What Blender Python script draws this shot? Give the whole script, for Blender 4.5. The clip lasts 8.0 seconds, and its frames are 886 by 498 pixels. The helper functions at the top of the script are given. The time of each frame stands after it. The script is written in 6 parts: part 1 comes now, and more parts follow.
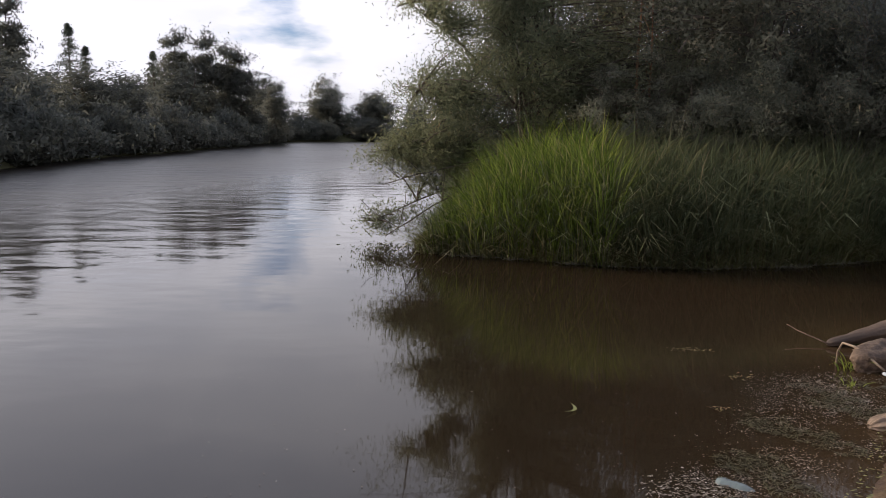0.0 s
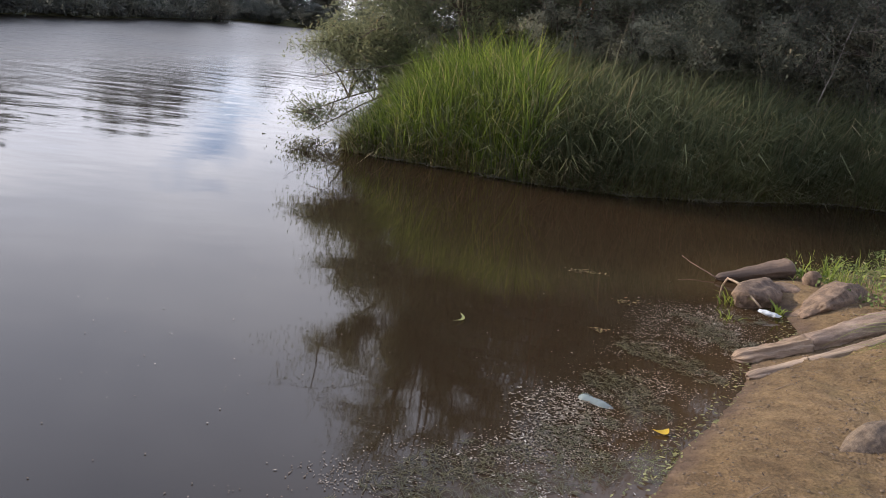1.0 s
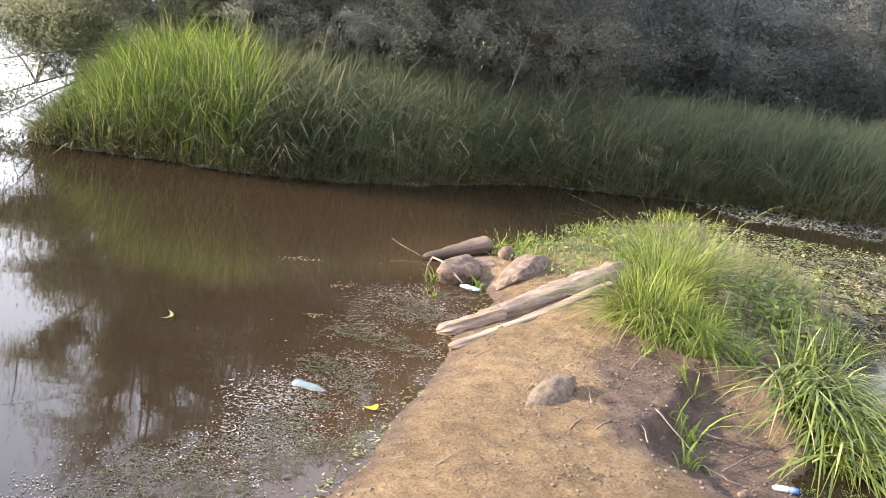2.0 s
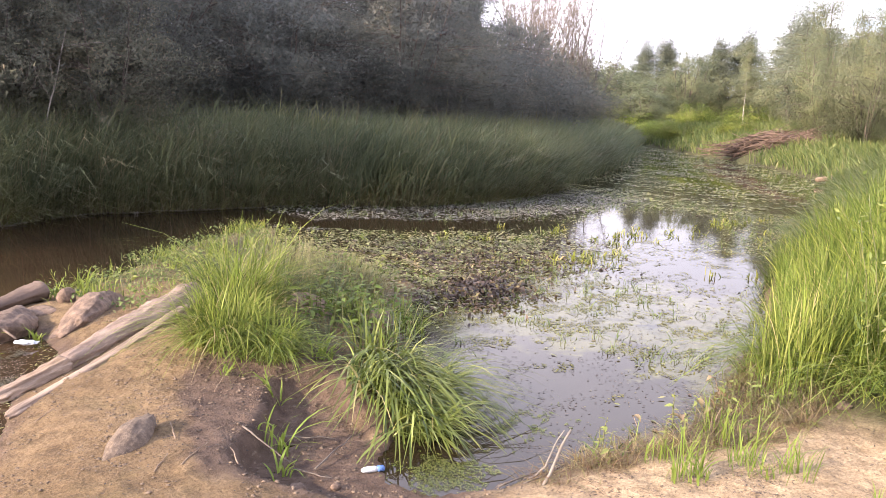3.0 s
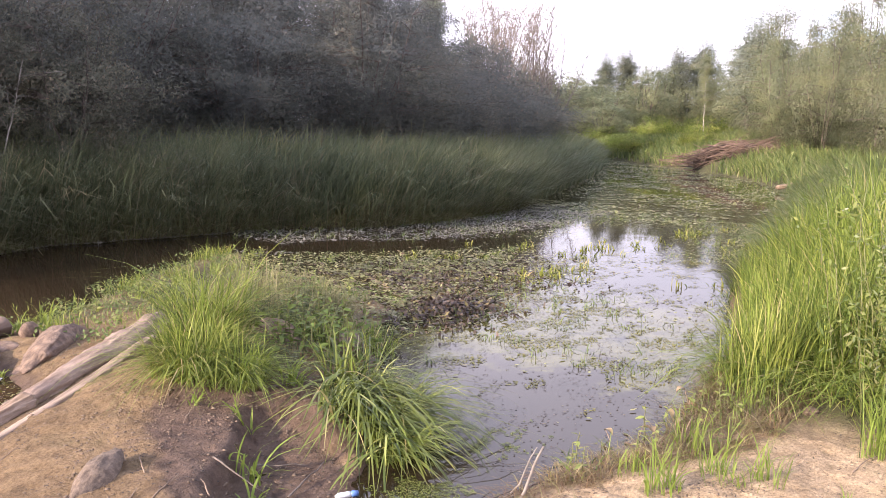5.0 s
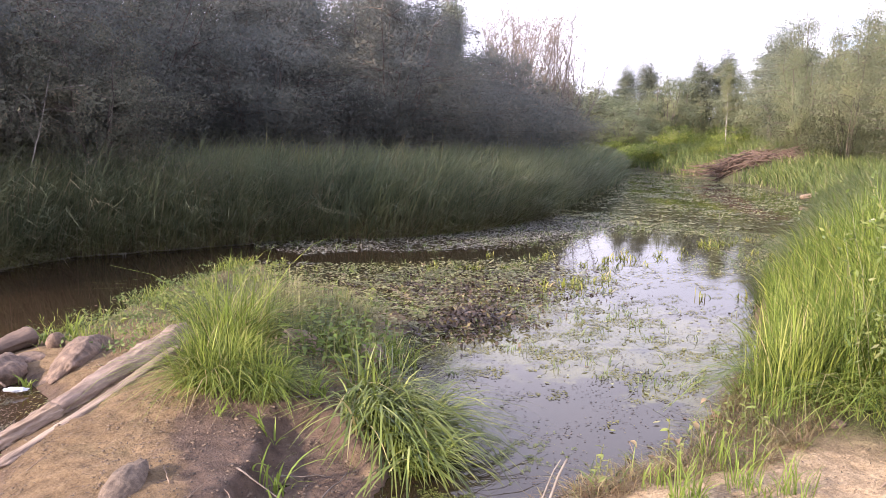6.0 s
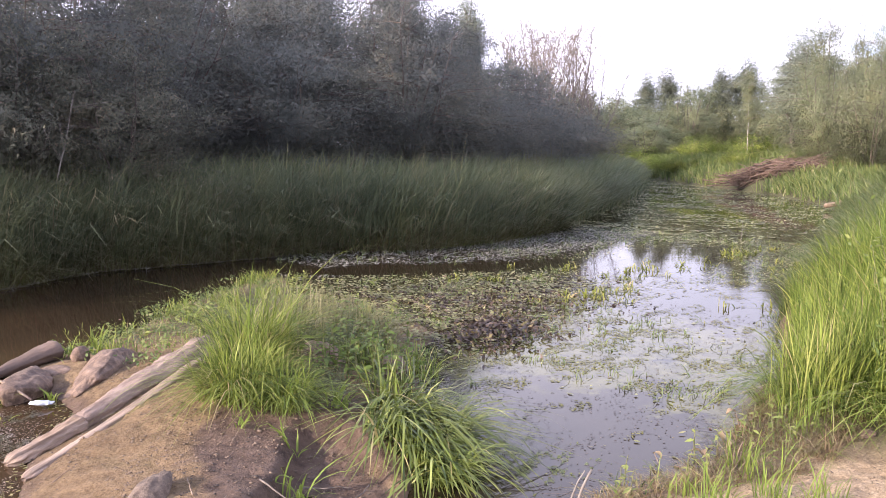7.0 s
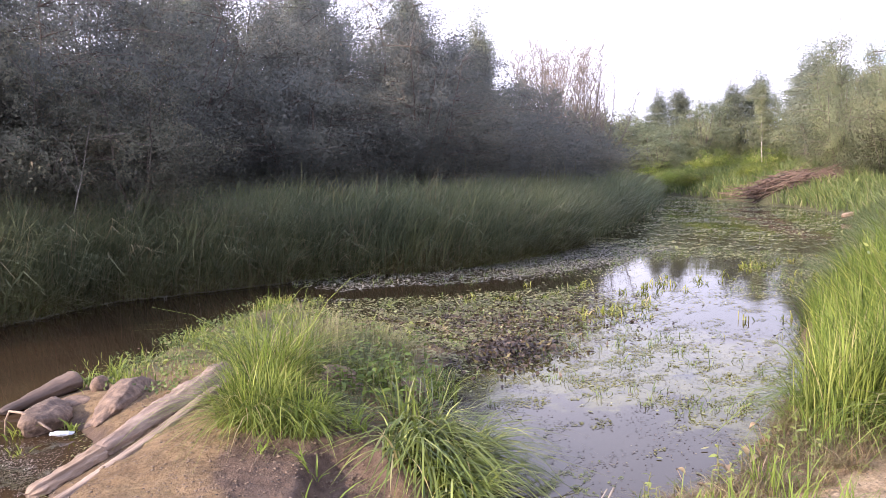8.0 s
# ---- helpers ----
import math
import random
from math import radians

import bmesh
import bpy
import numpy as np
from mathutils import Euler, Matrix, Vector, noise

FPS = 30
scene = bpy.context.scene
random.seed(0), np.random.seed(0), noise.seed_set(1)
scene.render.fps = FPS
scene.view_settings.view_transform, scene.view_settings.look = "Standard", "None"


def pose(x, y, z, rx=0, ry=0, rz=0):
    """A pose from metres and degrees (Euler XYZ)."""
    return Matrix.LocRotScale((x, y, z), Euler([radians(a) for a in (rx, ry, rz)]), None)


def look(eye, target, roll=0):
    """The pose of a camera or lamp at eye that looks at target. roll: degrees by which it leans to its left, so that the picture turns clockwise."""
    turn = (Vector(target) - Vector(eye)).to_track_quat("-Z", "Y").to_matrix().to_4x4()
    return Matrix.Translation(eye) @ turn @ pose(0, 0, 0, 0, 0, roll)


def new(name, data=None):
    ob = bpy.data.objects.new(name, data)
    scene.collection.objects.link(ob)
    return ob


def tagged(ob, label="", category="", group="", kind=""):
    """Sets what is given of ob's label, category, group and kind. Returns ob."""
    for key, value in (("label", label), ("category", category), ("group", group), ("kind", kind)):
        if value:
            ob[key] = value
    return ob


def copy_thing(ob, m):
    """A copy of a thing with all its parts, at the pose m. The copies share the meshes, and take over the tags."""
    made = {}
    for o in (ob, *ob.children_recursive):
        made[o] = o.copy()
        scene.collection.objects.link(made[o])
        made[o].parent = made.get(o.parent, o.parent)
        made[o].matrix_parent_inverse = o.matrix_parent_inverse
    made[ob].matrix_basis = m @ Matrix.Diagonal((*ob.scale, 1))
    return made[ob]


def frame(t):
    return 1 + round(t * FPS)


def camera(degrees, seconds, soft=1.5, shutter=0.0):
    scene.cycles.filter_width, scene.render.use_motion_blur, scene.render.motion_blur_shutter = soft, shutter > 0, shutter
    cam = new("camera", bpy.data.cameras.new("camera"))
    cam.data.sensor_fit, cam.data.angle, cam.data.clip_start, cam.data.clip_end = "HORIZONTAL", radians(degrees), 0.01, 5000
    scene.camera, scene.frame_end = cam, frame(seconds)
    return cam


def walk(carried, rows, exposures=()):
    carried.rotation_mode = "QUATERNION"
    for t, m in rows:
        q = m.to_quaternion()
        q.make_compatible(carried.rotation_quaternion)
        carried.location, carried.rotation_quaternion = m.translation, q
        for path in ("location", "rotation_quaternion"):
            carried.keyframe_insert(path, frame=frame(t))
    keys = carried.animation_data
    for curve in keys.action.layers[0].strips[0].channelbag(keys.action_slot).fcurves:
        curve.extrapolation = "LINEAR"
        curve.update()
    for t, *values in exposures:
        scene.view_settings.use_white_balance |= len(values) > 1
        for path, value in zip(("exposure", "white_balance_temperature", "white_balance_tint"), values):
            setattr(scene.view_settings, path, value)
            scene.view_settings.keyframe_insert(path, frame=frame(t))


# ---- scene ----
cam = camera(56.0, 8.0, soft=0.7)
PATH = [
    (0, (0.331, -0.176, 1.566), (0.15, 1.796, 1.285), 0.4),
    (0.5, (0.45, -0.226, 1.583), (0.335, 1.728, 1.173), 3.1),
    (1, (0.53, -0.206, 1.608), (0.518, 1.73, 1.108), 6.9),
    (1.5, (0.568, -0.257, 1.633), (0.837, 1.673, 1.184), 8.7),
    (2, (0.619, -0.289, 1.647), (1.246, 1.557, 1.2), 8.3),
    (2.2, (0.663, -0.291, 1.65), (1.501, 1.479, 1.244), 7.4),
    (3.3, (0.775, -0.347, 1.714), (2.333, 0.866, 1.393), 3.0),
    (3.5, (0.787, -0.348, 1.714), (2.387, 0.81, 1.398), 2.8),
    (4, (0.77, -0.347, 1.716), (2.363, 0.82, 1.397), 2.3),
    (4.5, (0.762, -0.349, 1.718), (2.294, 0.9, 1.413), 2.1),
    (6, (0.749, -0.343, 1.724), (2.208, 1.001, 1.466), 1.8),
    (6.5, (0.747, -0.341, 1.728), (2.181, 1.032, 1.483), 1.6),
    (7, (0.753, -0.338, 1.71), (2.18, 1.045, 1.481), 1.1),
    (7.5, (0.761, -0.31, 1.697), (2.153, 1.111, 1.497), 0.1),
    (8, (0.762, -0.34, 1.701), (2.166, 1.074, 1.523), -0.6),
]
walk(cam, [(t, look(eye, target, roll)) for t, eye, target, roll in PATH],
     exposures=[(0, -0.3, 6400, 14), (0.5, -0.03, 6400, 14), (1, 0.37, 6200, 13), (1.5, 0.83, 6250, 13), (2, 1.70, 6150, 12), (2.2, 1.74, 6200, 13), (3.3, 1.44, 6350, 23), (8, 1.29, 5900, 25)])

# ---- world, sun ----
SUN = Vector((-0.95, 0.21, 0.39)).normalized()
sun_data = bpy.data.lights.new("sun", "SUN")
sun_data.energy, sun_data.angle, sun_data.color = 5.0, radians(0.8), (1.0, 0.86, 0.64)
sun = new("sun", sun_data)
sun.matrix_world = look(SUN * 60, (0, 0, 0))


def node(tree, kind, **values):
    n = tree.nodes.new(kind)
    for key, value in values.items():
        n.inputs[key.replace("_", " ")].default_value = value
    return n


world = bpy.data.worlds.new("sky")
scene.world = world
world.use_nodes = True
wt = world.node_tree
wt.nodes.clear()
wl = wt.links.new
w_out = wt.nodes.new("ShaderNodeOutputWorld")
w_bg = node(wt, "ShaderNodeBackground", Strength=1.0)
w_sky = wt.nodes.new("ShaderNodeTexSky")
w_sky.sky_type, w_sky.sun_disc = "NISHITA", False
w_sky.sun_elevation, w_sky.sun_rotation = math.asin(SUN.z), math.atan2(SUN.x, SUN.y)
w_dim = wt.nodes.new("ShaderNodeVectorMath")
w_dim.operation = "SCALE"
w_dim.inputs["Scale"].default_value = 0.12
wl(w_sky.outputs[0], w_dim.inputs[0])
w_co = wt.nodes.new("ShaderNodeTexCoord")
w_sep = wt.nodes.new("ShaderNodeSeparateXYZ")
wl(w_co.outputs["Generated"], w_sep.inputs[0])
w_up = wt.nodes.new("ShaderNodeMath")
w_up.operation, w_up.inputs[1].default_value = "ADD", 0.22
wl(w_sep.outputs["Z"], w_up.inputs[0])
w_abs = wt.nodes.new("ShaderNodeMath")
w_abs.operation, w_abs.inputs[1].default_value = "MAXIMUM", 0.1
wl(w_up.outputs[0], w_abs.inputs[0])
w_flat = wt.nodes.new("ShaderNodeVectorMath")
w_flat.operation = "DIVIDE"
w_com = wt.nodes.new("ShaderNodeCombineXYZ")
for k in range(3):
    wl(w_abs.outputs[0], w_com.inputs[k])
wl(w_co.outputs["Generated"], w_flat.inputs[0])
wl(w_com.outputs[0], w_flat.inputs[1])
w_noise = node(wt, "ShaderNodeTexNoise", Scale=1.5, Detail=7.0, Roughness=0.55)
wl(w_flat.outputs[0], w_noise.inputs["Vector"])
w_mask = wt.nodes.new("ShaderNodeValToRGB")
w_mask.color_ramp.elements[0].position, w_mask.color_ramp.elements[1].position = 0.20, 0.34
wl(w_noise.outputs[0], w_mask.inputs[0])
w_noise2 = node(wt, "ShaderNodeTexNoise", Scale=2.3, Detail=5.0, Roughness=0.5)
wl(w_flat.outputs[0], w_noise2.inputs["Vector"])
w_cloud = wt.nodes.new("ShaderNodeValToRGB")
w_cloud.color_ramp.elements[0].position, w_cloud.color_ramp.elements[1].position = 0.35, 0.68
w_cloud.color_ramp.elements[0].color = (0.83, 0.84, 0.91, 1)
w_cloud.color_ramp.elements[1].color = (1.02, 1.01, 1.05, 1)
wl(w_noise2.outputs[0], w_cloud.inputs[0])
# a gap of clear sky over the river
w_dot = wt.nodes.new("ShaderNodeVectorMath")
w_dot.operation = "DOT_PRODUCT"
w_dot.inputs[1].default_value = Vector((-0.327, 0.945, 0.19)).normalized()
wl(w_co.outputs["Generated"], w_dot.inputs[0])
w_gap = wt.nodes.new("ShaderNodeMapRange")
for key, value in (("From Min", 0.9985), ("From Max", 0.9900), ("To Min", -0.16), ("To Max", 0.0)):
    w_gap.inputs[key].default_value = value
wl(w_dot.outputs["Value"], w_gap.inputs[0])
w_sum = wt.nodes.new("ShaderNodeMath")
w_sum.operation = "ADD"
wl(w_noise.outputs[0], w_sum.inputs[0])
wl(w_gap.outputs[0], w_sum.inputs[1])
wl(w_sum.outputs[0], w_mask.inputs[0])
w_mix = wt.nodes.new("ShaderNodeMix")
w_mix.data_type = "RGBA"
wl(w_mask.outputs[0], w_mix.inputs["Factor"])
w_blue = wt.nodes.new("ShaderNodeVectorMath")
w_blue.operation = "MULTIPLY"
w_blue.inputs[1].default_value = (0.85, 0.94, 1.25)
wl(w_dim.outputs[0], w_blue.inputs[0])
wl(w_blue.outputs[0], w_mix.inputs[6])
# the clouds are brighter round the sun
w_near = wt.nodes.new("ShaderNodeVectorMath")
w_near.operation = "DOT_PRODUCT"
w_near.inputs[1].default_value = SUN
wl(w_co.outputs["Generated"], w_near.inputs[0])
w_glow = wt.nodes.new("ShaderNodeMapRange")
for key, value in (("From Min", -0.7), ("From Max", 0.95), ("To Min", 0.80), ("To Max", 1.6)):
    w_glow.inputs[key].default_value = value
wl(w_near.outputs["Value"], w_glow.inputs[0])
w_lit = wt.nodes.new("ShaderNodeVectorMath")
w_lit.operation = "SCALE"
w_zenith = wt.nodes.new("ShaderNodeMapRange")
for key, value in (("From Min", 0.3), ("From Max", 0.85)):
    w_zenith.inputs[key].default_value = value
wl(w_sep.outputs["Z"], w_zenith.inputs[0])
w_tint = wt.nodes.new("ShaderNodeMix")
w_tint.data_type, w_tint.blend_type = "RGBA", "MULTIPLY"
w_tint.inputs[7].default_value = (0.80, 0.94, 1.22, 1)
wl(w_zenith.outputs[0], w_tint.inputs["Factor"])
wl(w_cloud.outputs[0], w_tint.inputs[6])
wl(w_tint.outputs[2], w_lit.inputs[0])
# and thinner and darker overhead
w_high = wt.nodes.new("ShaderNodeMapRange")
for key, value in (("From Min", 0.46), ("From Max", 0.88), ("To Min", 1.0), ("To Max", 0.46)):
    w_high.inputs[key].default_value = value
wl(w_sep.outputs["Z"], w_high.inputs[0])
w_both = wt.nodes.new("ShaderNodeMath")
w_both.operation = "MULTIPLY"
wl(w_glow.outputs[0], w_both.inputs[0])
wl(w_high.outputs[0], w_both.inputs[1])
wl(w_both.outputs[0], w_lit.inputs["Scale"])
wl(w_lit.outputs[0], w_mix.inputs[7])
wl(w_mix.outputs[2], w_bg.inputs[0])
wl(w_bg.outputs[0], w_out.inputs[0])


# ---- materials ----
def material(name):
    m = bpy.data.materials.new(name)
    m.use_nodes = True
    t = m.node_tree
    return m, t, t.nodes["Principled BSDF"], t.links.new


def ramp(t, source, stops):
    r = t.nodes.new("ShaderNodeValToRGB")
    while len(r.color_ramp.elements) < len(stops):
        r.color_ramp.elements.new(0.5)
    for e, (at, colour) in zip(r.color_ramp.elements, stops):
        e.position, e.color = at, (*colour, 1)
    t.links.new(source, r.inputs[0])
    return r.outputs[0]


def grain(t, scale, detail=6.0, rough=0.6, stretch=(1, 1, 1), coords="Object"):
    co = t.nodes.new("ShaderNodeTexCoord")
    mp = t.nodes.new("ShaderNodeMapping")
    mp.inputs["Scale"].default_value = stretch
    n = node(t, "ShaderNodeTexNoise", Scale=scale, Detail=detail, Roughness=rough)
    t.links.new(co.outputs[coords], mp.inputs[0])
    t.links.new(mp.outputs[0], n.inputs["Vector"])
    return n.outputs[0]


def blend(t, a, b, factor, how="MIX"):
    x = t.nodes.new("ShaderNodeMix")
    x.data_type, x.blend_type = "RGBA", how
    for socket, value in ((x.inputs["Factor"], factor), (x.inputs[6], a), (x.inputs[7], b)):
        if hasattr(value, "is_linked"):
            t.links.new(value, socket)
        elif isinstance(value, tuple):
            socket.default_value = (*value, 1)
        else:
            socket.default_value = value
    return x.outputs[2]


def relief(t, bsdf, heights, distance, strength=1.0):
    last = None
    for h in heights:
        b = node(t, "ShaderNodeBump", Strength=strength, Distance=distance)
        t.links.new(h, b.inputs["Height"])
        if last:
            t.links.new(last, b.inputs["Normal"])
        last, distance = b.outputs[0], distance * 0.4
    t.links.new(last, bsdf.inputs["Normal"])


def leaf_material(name, stops, through_light=0.35, rough=0.55, gloss=0.2):
    m, t, p, link = material(name)
    geo = t.nodes.new("ShaderNodeNewGeometry")
    colour = ramp(t, geo.outputs["Random Per Island"], stops)
    info = t.nodes.new("ShaderNodeObjectInfo")
    hue = node(t, "ShaderNodeHueSaturation")
    shift = t.nodes.new("ShaderNodeMapRange")
    shift.inputs["To Min"].default_value, shift.inputs["To Max"].default_value = 0.86, 1.14
    link(info.outputs["Random"], shift.inputs[0])
    link(shift.outputs[0], hue.inputs["Value"])
    seven = t.nodes.new("ShaderNodeMath")
    seven.operation = "MULTIPLY"
    seven.inputs[1].default_value = 7.3
    link(info.outputs["Random"], seven.inputs[0])
    part_of = t.nodes.new("ShaderNodeMath")
    part_of.operation = "FRACT"
    link(seven.outputs[0], part_of.inputs[0])
    turn = t.nodes.new("ShaderNodeMapRange")
    turn.inputs["To Min"].default_value, turn.inputs["To Max"].default_value = 0.488, 0.508
    link(part_of.outputs[0], turn.inputs[0])
    link(turn.outputs[0], hue.inputs["Hue"])
    patch = ramp(t, grain(t, 0.8, 4.0, 0.6), [(0.3, (0.68, 0.70, 0.74)), (0.5, (1.0, 1.0, 1.0)), (0.72, (1.22, 1.14, 0.98))])
    link(blend(t, colour, patch, 1.0, "MULTIPLY"), hue.inputs["Color"])
    link(hue.outputs[0], p.inputs["Base Color"])
    p.inputs["Roughness"].default_value = rough
    p.inputs["Specular IOR Level"].default_value = gloss
    tr = t.nodes.new("ShaderNodeBsdfTranslucent")
    link(hue.outputs[0], tr.inputs["Color"])
    mix = t.nodes.new("ShaderNodeMixShader")
    mix.inputs[0].default_value = through_light
    link(p.outputs[0], mix.inputs[1])
    link(tr.outputs[0], mix.inputs[2])
    link(mix.outputs[0], t.nodes["Material Output"].inputs[0])
    return m


def rough_material(name, stops, scale, bump=0.004, rough=0.85, stretch=(1, 1, 1), fine=6.0):
    m, t, p, link = material(name)
    big = grain(t, scale, stretch=stretch)
    small = grain(t, scale * fine, stretch=stretch)
    colour = ramp(t, big, stops)
    shade = ramp(t, small, [(0.3, (0.7, 0.7, 0.7)), (0.7, (1.15, 1.15, 1.15))])
    link(blend(t, colour, shade, 1.0, "MULTIPLY"), p.inputs["Base Color"])
    p.inputs["Roughness"].default_value = rough
    relief(t, p, [big, small], bump)
    return m


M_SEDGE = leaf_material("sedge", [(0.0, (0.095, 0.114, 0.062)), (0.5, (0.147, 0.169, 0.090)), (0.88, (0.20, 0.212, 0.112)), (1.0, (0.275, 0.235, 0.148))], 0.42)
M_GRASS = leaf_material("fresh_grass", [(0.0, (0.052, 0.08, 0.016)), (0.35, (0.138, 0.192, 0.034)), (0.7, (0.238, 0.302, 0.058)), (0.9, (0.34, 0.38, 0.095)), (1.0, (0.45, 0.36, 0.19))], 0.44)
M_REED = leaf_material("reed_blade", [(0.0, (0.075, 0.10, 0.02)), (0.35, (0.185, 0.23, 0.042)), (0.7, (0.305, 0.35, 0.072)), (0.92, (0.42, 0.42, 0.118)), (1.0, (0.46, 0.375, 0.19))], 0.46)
M_SEDGEGREEN = leaf_material("flopped_sedge", [(0.0, (0.03, 0.044, 0.010)), (0.4, (0.095, 0.125, 0.026)), (0.75, (0.215, 0.26, 0.054)), (0.92, (0.37, 0.385, 0.105)), (1.0, (0.44, 0.34, 0.17))], 0.35, 0.42, 0.4)
# grey of the broken reeds; also stands for shade on the bank's floating leaves
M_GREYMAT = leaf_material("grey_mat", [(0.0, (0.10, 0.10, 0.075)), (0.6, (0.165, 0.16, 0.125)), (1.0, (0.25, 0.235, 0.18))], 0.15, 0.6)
M_DRY = leaf_material("dry_stems", [(0.0, (0.095, 0.083, 0.044)), (0.45, (0.185, 0.165, 0.08)), (0.75, (0.165, 0.182, 0.068)), (1.0, (0.32, 0.265, 0.155))], 0.25)
M_STRAW = leaf_material("straw", [(0.0, (0.095, 0.06, 0.032)), (0.45, (0.20, 0.135, 0.072)), (0.75, (0.18, 0.175, 0.06)), (1.0, (0.40, 0.305, 0.175))], 0.25)
M_MEADOW = leaf_material("bank_meadow", [(0.0, (0.085, 0.12, 0.04)), (0.5, (0.14, 0.185, 0.06)), (0.85, (0.20, 0.235, 0.08)), (1.0, (0.28, 0.26, 0.13))], 0.4)
M_WILLOW = leaf_material("willow_leaf", [(0.0, (0.15, 0.156, 0.138)), (0.6, (0.18, 0.187, 0.163)), (0.95, (0.212, 0.216, 0.186)), (1.0, (0.26, 0.205, 0.155))], 0.45, 0.8, 0.05)
M_OLIVEWILLOW = leaf_material("olive_willow_leaf", [(0.0, (0.15, 0.152, 0.112)), (0.6, (0.205, 0.208, 0.152)), (0.9, (0.26, 0.256, 0.185)), (1.0, (0.33, 0.26, 0.18))], 0.45, 0.7, 0.08)
# willow leaf lightened in colour to look sunlit, for the corner tree
M_SUNWILLOW = leaf_material("sunlit_willow_leaf", [(0.0, (0.15, 0.168, 0.105)), (0.6, (0.225, 0.245, 0.15)), (0.95, (0.29, 0.30, 0.19)), (1.0, (0.30, 0.23, 0.14))], 0.5, 0.6, 0.12)
# next three leaf colours are lightened to stand in for haze over the distance
M_SHORELEAF = leaf_material("shore_leaf", [(0.0, (0.135, 0.14, 0.12)), (0.7, (0.19, 0.195, 0.165)), (1.0, (0.24, 0.24, 0.20))], 0.55, 0.7, 0.1)
M_POPLAR = leaf_material("poplar_leaf", [(0.0, (0.20, 0.225, 0.165)), (0.7, (0.26, 0.285, 0.205)), (1.0, (0.315, 0.325, 0.23))], 0.5)
M_FARLEAF = leaf_material("distant_leaf", [(0.0, (0.18, 0.202, 0.112)), (0.6, (0.232, 0.254, 0.14)), (0.92, (0.285, 0.295, 0.165)), (1.0, (0.32, 0.25, 0.16))], 0.52)
M_BROWNLEAF = leaf_material("brown_leaf", [(0.0, (0.14, 0.115, 0.095)), (0.7, (0.21, 0.165, 0.135)), (1.0, (0.28, 0.22, 0.16))], 0.35)
M_NEEDLE = leaf_material("spruce_needle", [(0.0, (0.08, 0.095, 0.07)), (1.0, (0.13, 0.15, 0.11))], 0.2)
M_PAD = leaf_material("floating_leaf", [(0.0, (0.11, 0.12, 0.05)), (0.5, (0.205, 0.215, 0.085)), (0.85, (0.31, 0.31, 0.14)), (1.0, (0.15, 0.10, 0.065))], 0.2, 0.55)
M_SCUM = leaf_material("duckweed_leaf", [(0.0, (0.085, 0.080, 0.028)), (0.6, (0.145, 0.138, 0.048)), (1.0, (0.215, 0.195, 0.075))], 0.1, 0.85, 0.08)
M_ROT = leaf_material("rotten_leaf", [(0.0, (0.024, 0.017, 0.013)), (0.6, (0.06, 0.042, 0.032)), (0.85, (0.115, 0.08, 0.058)), (1.0, (0.17, 0.15, 0.06))], 0.05, 0.45)
M_FOAM = leaf_material("foam_flake", [(0.0, (0.09, 0.072, 0.052)), (0.55, (0.155, 0.134, 0.106)), (0.9, (0.27, 0.24, 0.20)), (1.0, (0.50, 0.47, 0.42))], 0.1, 0.75, 0.2)
M_WEED = leaf_material("drowned_weed", [(0.0, (0.022, 0.022, 0.010)), (1.0, (0.085, 0.078, 0.038))], 0.0, 0.4)
M_BARK = rough_material("bark", [(0.3, (0.07, 0.055, 0.045)), (0.7, (0.17, 0.135, 0.105))], 9, 0.01, 0.9, (1, 1, 0.25))
M_PALEBARK = rough_material("pale_bark", [(0.3, (0.22, 0.18, 0.14)), (0.7, (0.46, 0.42, 0.37))], 6, 0.004, 0.8, (1, 1, 0.5))
M_DEADBARK = rough_material("dead_bark", [(0.3, (0.13, 0.105, 0.085)), (0.7, (0.27, 0.235, 0.20))], 6, 0.004, 0.85, (1, 1, 0.5))
M_ORANGE = rough_material("peeled_bark", [(0.3, (0.16, 0.085, 0.045)), (0.7, (0.34, 0.19, 0.10))], 6, 0.006, 0.8, (1, 1, 0.25))
M_DRIFT = rough_material("driftwood", [(0.28, (0.085, 0.054, 0.039)), (0.5, (0.225, 0.157, 0.114)), (0.72, (0.36, 0.264, 0.197))], 17, 0.016, 0.88, (1, 0.22, 1), 5)
M_PALEWOOD = rough_material("bare_wood", [(0.3, (0.13, 0.083, 0.055)), (0.55, (0.30, 0.215, 0.15)), (0.75, (0.41, 0.315, 0.232))], 22, 0.014, 0.85, (1, 0.12, 1), 3)
M_STONE = rough_material("stone", [(0.28, (0.06, 0.038, 0.026)), (0.5, (0.155, 0.103, 0.07)), (0.72, (0.28, 0.19, 0.13))], 16, 0.016, 0.9)
M_DARKWOOD = rough_material("wet_wood", [(0.3, (0.045, 0.030, 0.022)), (0.6, (0.125, 0.082, 0.056)), (0.8, (0.24, 0.168, 0.118))], 6, 0.012, 0.75, (1, 0.2, 1), 5)
M_ROCK = rough_material("field_rock", [(0.3, (0.08, 0.055, 0.038)), (0.55, (0.15, 0.108, 0.075)), (0.7, (0.215, 0.158, 0.11))], 40, 0.008, 0.95)
M_STICK = rough_material("stick_wood", [(0.3, (0.15, 0.10, 0.065)), (0.7, (0.29, 0.21, 0.14))], 12, 0.003, 0.85)
M_BRUSH = rough_material("brush_wood", [(0.3, (0.075, 0.045, 0.032)), (0.7, (0.20, 0.132, 0.095))], 8, 0.003, 0.9)
